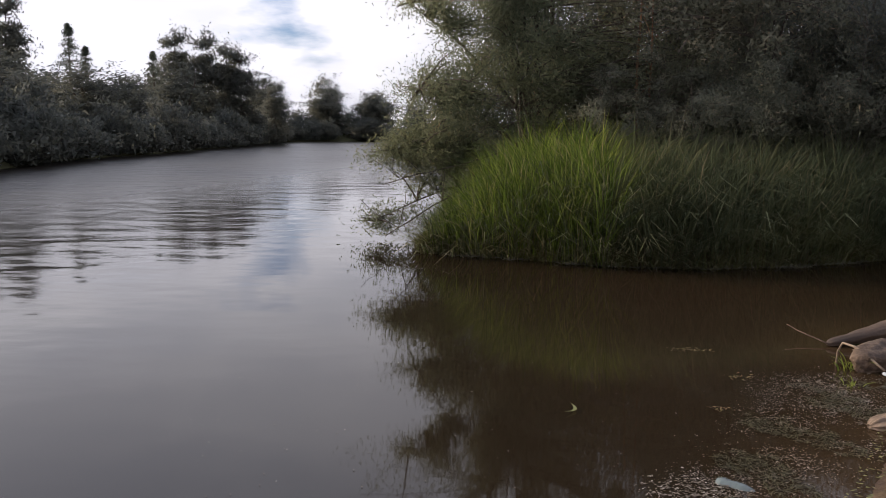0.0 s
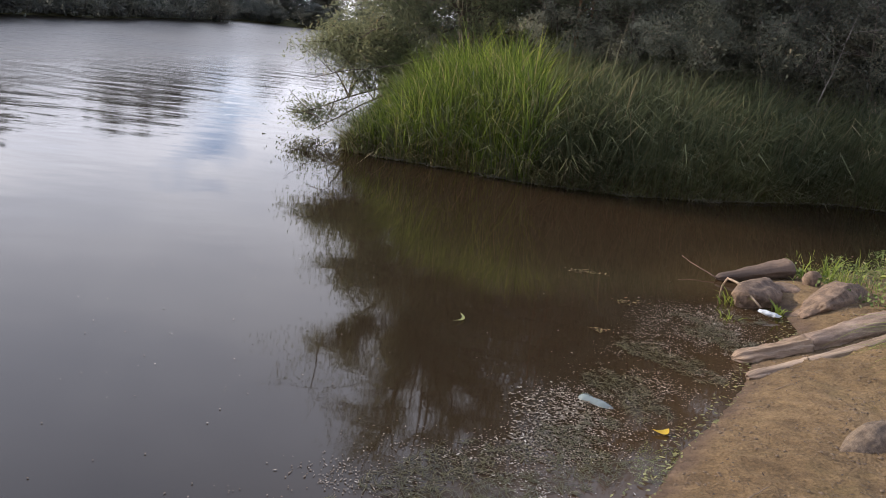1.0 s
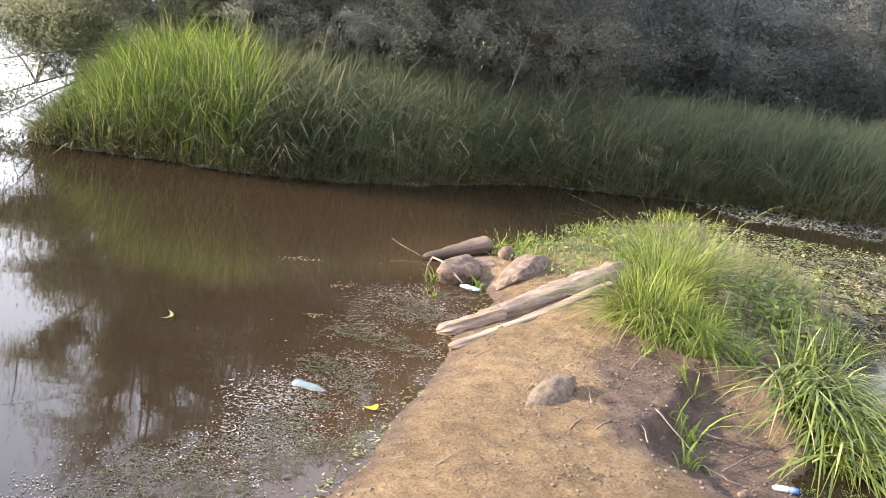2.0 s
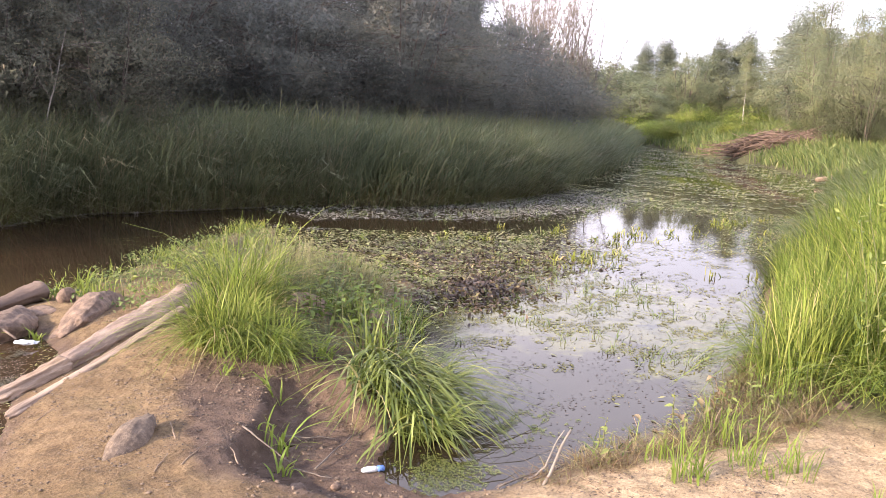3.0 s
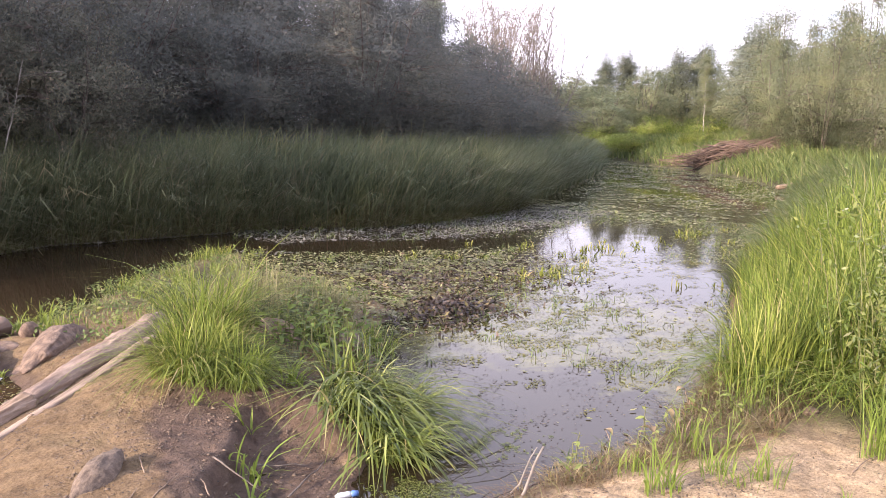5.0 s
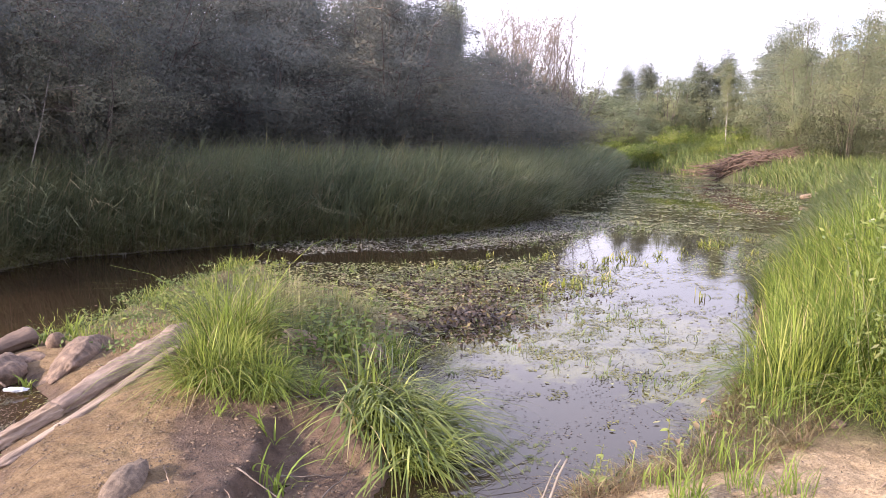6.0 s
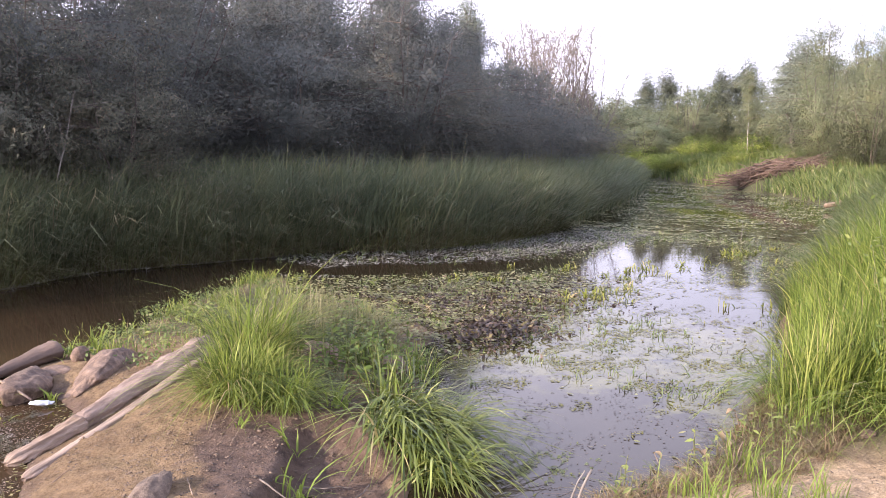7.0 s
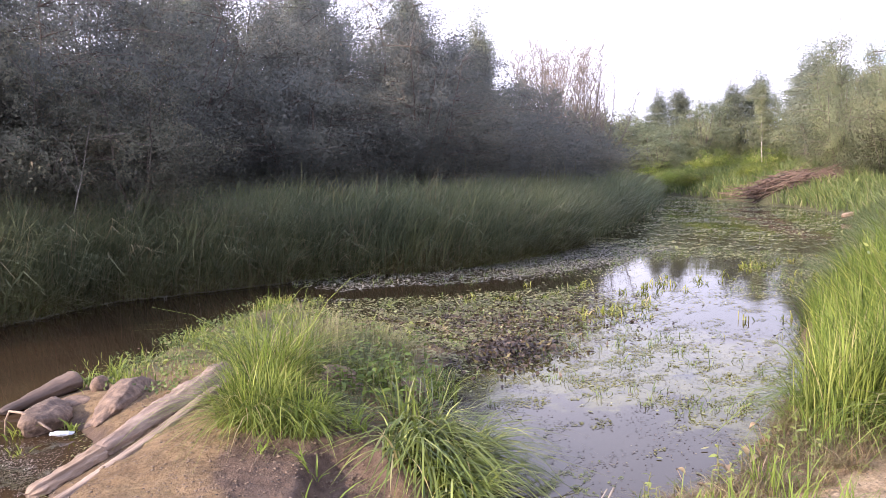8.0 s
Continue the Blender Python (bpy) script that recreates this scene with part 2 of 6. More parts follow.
M_YELLOW = leaf_material("yellow_leaf", [(0.0, (0.55, 0.33, 0.03)), (1.0, (0.62, 0.40, 0.05))], 0.2)


def plastic_material(name, colour, clear):
    m, t, p, link = material(name)
    g = grain(t, 30)
    link(ramp(t, g, [(0.35, tuple(c * 0.75 for c in colour)), (0.65, colour)]), p.inputs["Base Color"])
    p.inputs["Roughness"].default_value = 0.25
    p.inputs["Transmission Weight"].default_value = clear
    relief(t, p, [g], 0.004)
    return m


M_BOTTLE = plastic_material("bottle_plastic", (0.30, 0.355, 0.345), 0.5)
M_WHITE = plastic_material("white_plastic", (0.55, 0.57, 0.58), 0.0)
M_BLUE = plastic_material("blue_plastic", (0.10, 0.19, 0.42), 0.0)


def ground_material():
    m, t, p, link = material("ground")
    geo = t.nodes.new("ShaderNodeNewGeometry")
    big = grain(t, 1.3)
    mid = grain(t, 9)
    small = grain(t, 70, 8.0, 0.7)
    sand = ramp(t, big, [(0.3, (0.385, 0.275, 0.162)), (0.7, (0.56, 0.413, 0.255))])
    sand = blend(t, sand, ramp(t, mid, [(0.3, (0.60, 0.585, 0.56)), (0.62, (1.06, 1.06, 1.06))]), 1.0, "MULTIPLY")
    sand = blend(t, sand, ramp(t, small, [(0.3, (0.52, 0.50, 0.47)), (0.65, (1.18, 1.18, 1.18))]), 1.0, "MULTIPLY")
    moss = ramp(t, grain(t, 2.6), [(0.56, (0, 0, 0)), (0.72, (0.35, 0.35, 0.35))])
    sand = blend(t, sand, (0.15, 0.145, 0.055), moss)
    damp = t.nodes.new("ShaderNodeAttribute")
    damp.attribute_name = "damp"
    sand = blend(t, sand, blend(t, sand, (0.48, 0.443, 0.388), 1.0, "MULTIPLY"), damp.outputs["Fac"])
    specks = ramp(t, grain(t, 30, 5.0, 0.8), [(0.60, (0, 0, 0)), (0.68, (0.8, 0.8, 0.8))])
    sand = blend(t, sand, (0.085, 0.060, 0.042), specks)
    mud = ramp(t, mid, [(0.3, (0.055, 0.034, 0.023)), (0.7, (0.155, 0.103, 0.07))])
    soil = ramp(t, mid, [(0.3, (0.05, 0.042, 0.022)), (0.7, (0.10, 0.10, 0.04))])
    # real mud, plus shade painted as mud between grass tuft and sedge
    wet = t.nodes.new("ShaderNodeAttribute")
    wet.attribute_name = "mud"
    turf = t.nodes.new("ShaderNodeAttribute")
    turf.attribute_name = "turf"
    colour = blend(t, sand, mud, wet.outputs["Fac"])
    colour = blend(t, colour, soil, turf.outputs["Fac"])
    link(colour, p.inputs["Base Color"])
    r = t.nodes.new("ShaderNodeMapRange")
    r.inputs["To Min"].default_value, r.inputs["To Max"].default_value = 0.95, 0.85
    link(wet.outputs["Fac"], r.inputs[0])
    link(r.outputs[0], p.inputs["Roughness"])
    relief(t, p, [mid, grain(t, 24, 5.0, 0.7), small], 0.06)
    p.inputs["Specular IOR Level"].default_value = 0.25
    return m


def water_material():
    m, t, p, link = material("water")
    film = t.nodes.new("ShaderNodeAttribute")
    film.attribute_name = "film"
    mud = ramp(t, grain(t, 0.5, 3.0), [(0.35, (0.014, 0.010, 0.006)), (0.65, (0.020, 0.014, 0.008))])
    skin = grain(t, 2.4, 10.0, 0.74)
    scum = ramp(t, grain(t, 7, 6.0), [(0.38, (0.085, 0.085, 0.024)), (0.62, (0.19, 0.178, 0.058))])
    lim = t.nodes.new("ShaderNodeMath")
    lim.operation = "ADD"
    link(skin, lim.inputs[0])
    link(film.outputs["Fac"], lim.inputs[1])
    cover = ramp(t, lim.outputs[0], [(0.93, (0, 0, 0)), (1.06, (0.5, 0.5, 0.5))])
    silt = t.nodes.new("ShaderNodeAttribute")
    silt.attribute_name = "silt"
    mud = blend(t, mud, (0.0295, 0.0185, 0.0100), silt.outputs["Fac"])
    shoal = t.nodes.new("ShaderNodeAttribute")
    shoal.attribute_name = "shoal"
    mud = blend(t, mud, (0.048, 0.0285, 0.0135), shoal.outputs["Fac"])
    link(blend(t, mud, scum, cover), p.inputs["Base Color"])
    r = t.nodes.new("ShaderNodeMapRange")
    r.inputs["To Min"].default_value, r.inputs["To Max"].default_value = 0.02, 0.16
    link(cover, r.inputs[0])
    blown = t.nodes.new("ShaderNodeAttribute")
    blown.attribute_name = "wind"
    chop = t.nodes.new("ShaderNodeMath")
    chop.operation = "MULTIPLY_ADD"
    chop.inputs[1].default_value = 0.32
    link(blown.outputs["Fac"], chop.inputs[0])
    link(r.outputs[0], chop.inputs[2])
    link(chop.outputs[0], p.inputs["Roughness"])
    p.inputs["IOR"].default_value = 1.33
    swell = grain(t, 0.9, 2.0, 0.5, (1, 1.6, 1))
    ripple = grain(t, 6, 3.0, 0.5, (1, 2.2, 1))
    # wind reaches the open river more than the sheltered creek
    wind = t.nodes.new("ShaderNodeAttribute")
    wind.attribute_name = "wind"
    strong = grain(t, 0.12, 3.0, 0.55)
    gust = ramp(t, strong, [(0.35, (0.3, 0.3, 0.3)), (0.6, (1, 1, 1))])
    f = blend(t, (0.0, 0.0, 0.0), gust, wind.outputs["Fac"])
    b1 = node(t, "ShaderNodeBump", Distance=0.16)
    link(swell, b1.inputs["Height"])
    link(f, b1.inputs["Strength"])
    b2 = node(t, "ShaderNodeBump", Distance=0.011)
    link(ripple, b2.inputs["Height"])
    link(f, b2.inputs["Strength"])
    link(b1.outputs[0], b2.inputs["Normal"])
    link(b2.outputs[0], p.inputs["Normal"])
    return m


M_GROUND = ground_material()
M_WATER = water_material()


# ---- geometry helpers ----
def mesh_from(name, verts, quads=None, tris=None, smooth=True):
    me = bpy.data.meshes.new(name)
    verts = np.asarray(verts, dtype=np.float32)
    quads = np.zeros((0, 4), np.int32) if quads is None else np.asarray(quads, np.int32)
    tris = np.zeros((0, 3), np.int32) if tris is None else np.asarray(tris, np.int32)
    loops = np.concatenate([quads.ravel(), tris.ravel()]).astype(np.int32)
    starts = np.concatenate([np.arange(len(quads)) * 4, len(quads) * 4 + np.arange(len(tris)) * 3]).astype(np.int32)
    me.vertices.add(len(verts))
    me.vertices.foreach_set("co", verts.ravel())
    me.loops.add(len(loops))
    me.loops.foreach_set("vertex_index", loops)
    me.polygons.add(len(starts))
    me.polygons.foreach_set("loop_start", starts)
    if smooth:
        me.polygons.foreach_set("use_smooth", np.ones(len(starts), bool))
    me.update(calc_edges=True)
    return me


def join(pieces):
    vs, qs, ts, k = [], [], [], 0
    for v, q, t in pieces:
        vs.append(v)
        if q is not None and len(q):
            qs.append(np.asarray(q) + k)
        if t is not None and len(t):
            ts.append(np.asarray(t) + k)
        k += len(v)
    return np.concatenate(vs), (np.concatenate(qs) if qs else None), (np.concatenate(ts) if ts else None)


def solid(name, data, mat, parent=None, label=""):
    me = data if isinstance(data, bpy.types.Mesh) else mesh_from(name, *data)
    if mat and not me.materials:
        me.materials.append(mat)
    ob = new(name, me)
    if parent:
        ob.parent = parent
    if label:
        tagged(ob, label)
    return ob


def part(name, data, mat, parent, label=""):
    return solid(name, data, mat, parent, label)


def tube(points, radii, n=6, cap=True, rough=0.0, rng=None):
    pts = np.asarray(points, float)
    radii = np.broadcast_to(np.asarray(radii, float), (len(pts),))
    way = np.gradient(pts, axis=0)
    way /= np.linalg.norm(way, axis=1)[:, None] + 1e-9
    ref = np.array([0.31, 0.17, 0.94]) if abs(way[0, 2]) < 0.8 else np.array([0.95, 0.2, 0.1])
    a = np.cross(way, ref)
    a /= np.linalg.norm(a, axis=1)[:, None] + 1e-9
    b = np.cross(way, a)
    ang = np.arange(n) / n * 2 * math.pi
    r = radii[:, None] * np.ones((1, n))
    if rough and rng is not None:
        r = r * (1 + rough * rng.standard_normal((len(pts), n)) * 0.5 + rough * rng.standard_normal((1, n)))
    v = pts[:, None, :] + r[..., None] * (np.cos(ang)[None, :, None] * a[:, None, :] + np.sin(ang)[None, :, None] * b[:, None, :])
    k = len(pts)
    i, j = np.meshgrid(np.arange(k - 1), np.arange(n), indexing="ij")
    q = np.stack([i * n + j, i * n + (j + 1) % n, (i + 1) * n + (j + 1) % n, (i + 1) * n + j], -1).reshape(-1, 4)
    v = v.reshape(-1, 3)
    tris = None
    if cap:
        v = np.concatenate([v, pts[:1], pts[-1:]])
        j = np.arange(n)
        tris = np.concatenate([np.stack([(j + 1) % n, j, np.full(n, k * n)], -1),
                               np.stack([(k - 1) * n + j, (k - 1) * n + (j + 1) % n, np.full(n, k * n + 1)], -1)])
    return v, q, tris


def bend_line(rng, a, b, k=6, wobble=0.06, sag=0.0):
    a, b = np.asarray(a, float), np.asarray(b, float)
    s = np.linspace(0, 1, k)[:, None]
    p = a + (b - a) * s
    size = np.linalg.norm(b - a)
    off = np.cumsum(rng.standard_normal((k, 3)) * wobble * size / k ** 0.5, axis=0) * (s * (1.2 - s))
    p = p + off
    p[:, 2] -= sag * size * (s[:, 0] * (1 - s[:, 0])) * 4
    return p


def blades(rng, root, height, width, turn, bend, droop=0.45, levels=4, face=0.7):
    """Tapered curved blades of grass, one strip each."""
    root = np.asarray(root, float)
    k = len(root)
    s = np.linspace(0, 1, levels)
    out = np.stack([np.cos(turn), np.sin(turn), np.zeros(k)], -1)
    psi = turn + math.pi / 2 + rng.uniform(-face, face, k)
    side = np.stack([np.cos(psi), np.sin(psi), np.zeros(k)], -1)
    rise = s[None] - (droop * bend)[:, None] * s[None] ** rng.uniform(2.0, 3.4, (k, 1))
    go = bend[:, None] * s[None] ** rng.uniform(1.2, 2.7, (k, 1))
    stray = 0.16 * rng.standard_normal((k, 1)) * bend[:, None] * s[None] ** 2.2
    across = np.stack([-np.sin(turn), np.cos(turn), np.zeros(k)], -1)
    c = root[:, None] + height[:, None, None] * (rise[..., None] * np.array([0, 0, 1.0]) + go[..., None] * out[:, None] + stray[..., None] * across[:, None])
    w = width[:, None] * np.array([0.8, 1.0, 0.75, 0.5, 0.3])[np.linspace(0, 3, levels).astype(int)][None] * 0.5
    lo = c[:, :-1] - side[:, None] * w[:, :-1, None]
    hi = c[:, :-1] + side[:, None] * w[:, :-1, None]
    per = 2 * (levels - 1) + 1
    v = np.empty((k, per, 3))
    v[:, 0:-1:2], v[:, 1:-1:2], v[:, -1] = lo, hi, c[:, -1]
    base = (np.arange(k) * per)[:, None]
    q = np.concatenate([base + np.array([[2 * i, 2 * i + 1, 2 * i + 3, 2 * i + 2]]) for i in range(levels - 2)])
    t = base + np.array([[per - 3, per - 2, per - 1]])
    return v.reshape(-1, 3), q, t


def leaves(rng, centre, length, width, hang=0.0, flat=0.0, simple=False):
    """Small pointed leaves, a folded diamond each, or one plain facet."""
    k = len(centre)
    a = rng.standard_normal((k, 3))
    a[:, 2] = a[:, 2] * (1 - flat) - hang
    a /= np.linalg.norm(a, axis=1)[:, None] + 1e-9
    up = rng.standard_normal((k, 3)) * (1 - flat) + np.array([0, 0, 1.0]) * (0.3 + 2 * flat)
    b = np.cross(a, up)
    b /= np.linalg.norm(b, axis=1)[:, None] + 1e-9
    length = np.broadcast_to(length, (k,)) * rng.uniform(0.6, 1.25, k)
    width = np.broadcast_to(width, (k,)) * rng.uniform(0.7, 1.2, k)
    A, B = a * length[:, None] * 0.5, b * width[:, None] * 0.5
    if simple:
        v = np.stack([centre - A + B * 0.9, centre + A, centre - A * 0.7 - B * 0.9], 1).reshape(-1, 3)
        return v, None, np.arange(3 * k).reshape(k, 3)
    v = np.stack([centre - A, centre + B - A * 0.1, centre + A, centre - B - A * 0.1], 1).reshape(-1, 3)
    q = np.arange(4 * k).reshape(k, 4)
    return v, q, None


# ---- the lie of the land ----
SOUTH = [(-3, -600), (-2, -10), (-1.2, -2), (-0.6, 0.1), (0.15, 1.2), (0.8, 1.95), (1.2, 2.43), (1.45, 2.73), (1.63, 3.09), (1.9, 3.48),
         (2.16, 3.93), (2.32, 4.3), (2.85, 5.0), (2.9, 5.5), (2.75, 6.0), (3.1, 6.5), (3.76, 6.7), (4.4, 7.2), (5.3, 7.95), (6.2, 8.6), (7.1, 9.2),
         (7.3, 8.9), (6.5, 7.7), (6.3, 6.6), (6.6, 5.6), (6.1, 4.9), (5.4, 4.6), (5.1, 4.1), (4.7, 3.6), (4.25, 3.15), (3.9, 2.8), (3.60, 2.60),
         (3.40, 2.48), (3.27, 2.28), (3.33, 2.06), (3.62, 1.90), (3.95, 1.87), (4.5, 1.75), (4.9, 1.66), (5.5, 1.75), (6.4, 1.95),
         (8, 2.5), (10, 3.35), (13.9, 4.5), (20, 6.3), (27, 8.5), (32.7, 10.7), (40.7, 16.3), (45, 20.4), (51, 26.5), (60, 36), (64, 40),
         (600, 400), (600, -600)]
NORTH = [(-16, 118), (-6.6, 60), (-2.7, 30), (-0.95, 14), (-0.75, 12), (-0.95, 11.1), (-0.9, 10.5), (-0.4, 10.3), (0.63, 10.0), (1.3, 9.65), (2.5, 9.6), (3.4, 9.9),
         (4.2, 10.3), (5.5, 10.95), (7.6, 10.85), (9.5, 10.85), (10.7, 10.15), (13, 10.2), (16.2, 11), (20.8, 13.2), (26.6, 15.9), (36, 20.7),
         (57, 33), (64, 40), (600, 400), (600, 600), (-16, 600)]
WEST = [(-16, 118), (-20.5, 114), (-26, 110), (-29.6, 103), (-24.8, 69), (-22.2, 48), (-22, 40), (-21, 35), (-19.3, 30), (-18, 15), (-17, 0),
        (-16, -600), (-600, -600), (-600, 600), (-16, 600)]


def inside(px, py, poly):
    """Distance to a polygon's edge, positive within it."""
    px, py = np.asarray(px, float), np.asarray(py, float)
    best, odd = np.full(px.shape, 1e9), np.zeros(px.shape, bool)
    for (ax, ay), (bx, by) in zip(poly, poly[1:] + poly[:1]):
        ex, ey = bx - ax, by - ay
        s = np.clip(((px - ax) * ex + (py - ay) * ey) / (ex * ex + ey * ey), 0, 1)
        best = np.minimum(best, (px - ax - s * ex) ** 2 + (py - ay - s * ey) ** 2)
        cross = (ay > py) != (by > py)
        odd ^= cross & (px < ax + (py - ay) * ex / (ey if ey else 1e-9))
    return np.where(odd, 1, -1) * np.sqrt(best)


def soft(a, lo, hi):
    s = np.clip((a - lo) / (hi - lo), 0, 1)
    return s * s * (3 - 2 * s)


def wave(x, y, size, seed):
    """Smooth bumps about size across, between -1 and 1."""
    r = np.random.default_rng(seed)
    total = np.zeros(np.shape(x))
    for _ in range(9):
        a, f, p = r.uniform(0, 2 * math.pi), r.uniform(0.6, 1.7) * 2 * math.pi / size, r.uniform(0, 6.3)
        total = total + np.sin((x * math.cos(a) + y * math.sin(a)) * f + p)
    return total / 4.5


def lump(x, y, cx, cy, r):
    return np.exp(-((x - cx) ** 2 + (y - cy) ** 2) / (r * r))


def height(x, y):
    x, y = np.asarray(x, float), np.asarray(y, float)
    s, n, w = inside(x, y, SOUTH), inside(x, y, NORTH), inside(x, y, WEST)
    sp, np_, wp = np.maximum(s, 0), np.maximum(n, 0), np.maximum(w, 0)
    spit = soft(y, 5.2, 6.6) * (1 - soft(x, 8, 9))
    zs = 0.19 * (1 - np.exp(-sp / 0.42)) * (1 - 0.62 * spit)
    pit = np.clip(lump(x, y, 3.12, 2.45, 0.36) + 0.4 * lump(x, y, 2.86, 2.62, 0.24) + 0.8 * lump(x, y, 3.3, 2.85, 0.27) + 0.55 * lump(x, y, 3.5, 3.2, 0.3) + 0.8 * lump(x, y, 3.2, 2.12, 0.3), 0, 1)
    zs = zs * (1 - 0.93 * soft(pit, 0.32, 0.62))
    zs = zs * (1 - 0.85 * soft(x, 5.15, 5.8) * soft(y, 4.0, 4.7) * (1 - soft(x, 8, 9)))
    zs = zs + 0.75 * soft(x - 0.2 * y, 5.6, 9) * (1 - np.exp(-sp / 1.6)) + 1.4 * soft(x, 35, 60) * (1 - np.exp(-sp / 6))
    zs = zs + 0.09 * lump(x, y, 3.75, 4.0, 0.55) * (sp > 0) * soft(sp, 0, 0.3) + 0.06 * lump(x, y, 3.75, 3.15, 0.35) * soft(sp, 0, 0.25)
    zs = zs + (0.009 * wave(x, y, 0.55, 1) + 0.007 * wave(x, y, 0.19, 2) + 0.005 * wave(x, y, 0.09, 6)) * soft(sp, 0.02, 0.35)
    zn = 0.34 * (1 - np.exp(-np_ / 0.22)) + 0.62 * (1 - np.exp(-np_ / 2.6)) + 1.2 * soft(x, 30, 60) * (1 - np.exp(-np_ / 6))
    zn = zn * (0.35 + 0.65 * soft(x, -1.4, 1.6)) + 0.05 * wave(x, y, 1.3, 3) * soft(np_, 0, 1)
    zw = 0.45 * (1 - np.exp(-wp / 0.5)) + 1.3 * (1 - np.exp(-wp / 8)) + 0.1 * wave(x, y, 4, 4) * soft(wp, 0, 2)
    top = np.maximum(np.maximum(s, n), w)
    z = np.where(s > 0, zs, np.where(n > 0, zn, zw))
    return np.where(top > 0, z, -0.75 * (1 - np.exp(top / 1.1)) - 0.012)


def axis(stops):
    out = []
    for a, b, step in stops:
        out.append(np.arange(a, b, step))
    return np.concatenate(out + [np.array([stops[-1][1]])])


def grid(xs, ys, zf):
    X, Y = np.meshgrid(xs, ys, indexing="ij")
    Z = zf(X, Y)
    v = np.stack([X, Y, Z], -1).reshape(-1, 3)
    i, j = np.meshgrid(np.arange(len(xs) - 1), np.arange(len(ys) - 1), indexing="ij")
    m = len(ys)
    q = np.stack([i * m + j, (i + 1) * m + j, (i + 1) * m + j + 1, i * m + j + 1], -1).reshape(-1, 4)
    return v, q


def attribute(me, name, values):
    a = me.attributes.new(name, "FLOAT", "POINT")
    a.data.foreach_set("value", np.asarray(values, np.float32).ravel())


gx = axis([(-600, -60, 60), (-60, -34, 4), (-34, -16, 0.7), (-16, -2, 1), (-2, 0.6, 0.12), (0.6, 5.4, 0.033), (5.4, 9, 0.08), (9, 24, 0.5), (24, 70, 2), (70, 600, 53)])
gy = axis([(-600, -60, 60), (-60, -4, 7), (-4, 0.2, 0.3), (0.2, 5.2, 0.033), (5.2, 12, 0.09), (12, 20, 0.5), (20, 60, 1.2), (60, 130, 2.5), (130, 600, 47)])
gv, gq = grid(gx, gy, height)
ground_mesh = mesh_from("ground", gv, gq)
GX, GY, GZ = gv[:, 0], gv[:, 1], gv[:, 2]
g_s, g_n, g_w = inside(GX, GY, SOUTH), inside(GX, GY, NORTH), inside(GX, GY, WEST)
# last two lumps paint in the shade between tuft and sedge, the others mud
hollow = np.clip(0.9 * lump(GX, GY, 3.2, 2.12, 0.36) + lump(GX, GY, 2.80, 2.66, 0.34) + lump(GX, GY, 3.1, 3.15, 0.40) + 0.8 * lump(GX, GY, 3.1, 2.4, 0.42) + 0.8 * lump(GX, GY, 3.3, 3.55, 0.34) + lump(GX, GY, 3.45, 3.2, 0.4) + 0.9 * lump(GX, GY, 3.75, 3.45, 0.36), 0, 1)
mud = np.clip(soft(hollow + 0.18 * wave(GX, GY, 0.25, 5), 0.35, 0.75) + (1 - soft(g_s + 0.04 * wave(GX, GY, 0.3, 8), 0.0, 0.16)) * (g_s > -9), 0, 1) * (g_n < 0) * (g_w < 0)
mud = np.maximum(mud, 0.8 * soft(GX, 3.5, 3.9) * (1 - soft(GY, 2.2, 2.6)) * (g_s > -1) * (1 - soft(g_s + 0.06 * wave(GX, GY, 0.3, 10), 0.10, 0.30)))
mud = np.maximum(mud, (g_n > 0) * (1 - soft(g_n, 0.1, 0.5)))
turf = np.maximum(np.maximum(soft(g_n, 0.2, 0.6), soft(g_w, 0.1, 0.6)), soft(g_s, 0.0, 0.5) * np.maximum(soft(GX - 0.2 * GY, 5.0, 5.7), np.maximum(soft(GY, 6.3, 7.0) * soft(GX, 3.3, 4.2), soft(GX, 4.2, 4.9) * soft(GY, 4.0, 4.6))))
turf = np.maximum(turf, soft(lump(GX, GY, 3.85, 4.05, 0.6), 0.5, 0.8))
turf = np.maximum(turf, np.maximum(soft(np.abs(GX - 2), 8, 12), soft(np.abs(GY - 4), 10, 14)))
mud = mud * (1 - turf)
attribute(ground_mesh, "mud", mud)
attribute(ground_mesh, "turf", turf)
attribute(ground_mesh, "damp", np.clip(1 - soft(GX + 0.5 * GY + 0.3 * wave(GX, GY, 0.8, 9), 3.5, 4.4) + soft(GY, 2.2, 3.0), 0, 1))
tagged(solid("ground", ground_mesh, M_GROUND), "pale trodden sand spit with muddy edges and grassy soil banks", "ground", kind="structure")

wx = axis([(-60, -20, 4), (-20, -2, 1), (-2, 22, 0.25), (22, 70, 1.0)])
wy = axis([(-600, -20, 58), (-20, 0, 2), (0, 14, 0.25), (14, 45, 1.0), (45, 125, 5)])
wv, wq = grid(wx, wy, lambda a, b: a * 0)
water_mesh = mesh_from("water", wv, wq)
WX, WY = wv[:, 0], wv[:, 1]
film = 0.55 * soft(WX, 4.3, 5.6) * (1 - 0.6 * soft(WX, 8, 10.5)) * (1 - soft(WX, 15, 18)) * (1 - soft(WY - 0.55 * WX, 2.8, 4.2))
film = film * (1 - 0.5 * lump(WX, WY, 12.3, 5.9, 3.2)) * (1 - 0.75 * lump(WX, WY, 4.9, 2.7, 0.85))
attribute(water_mesh, "film", film)
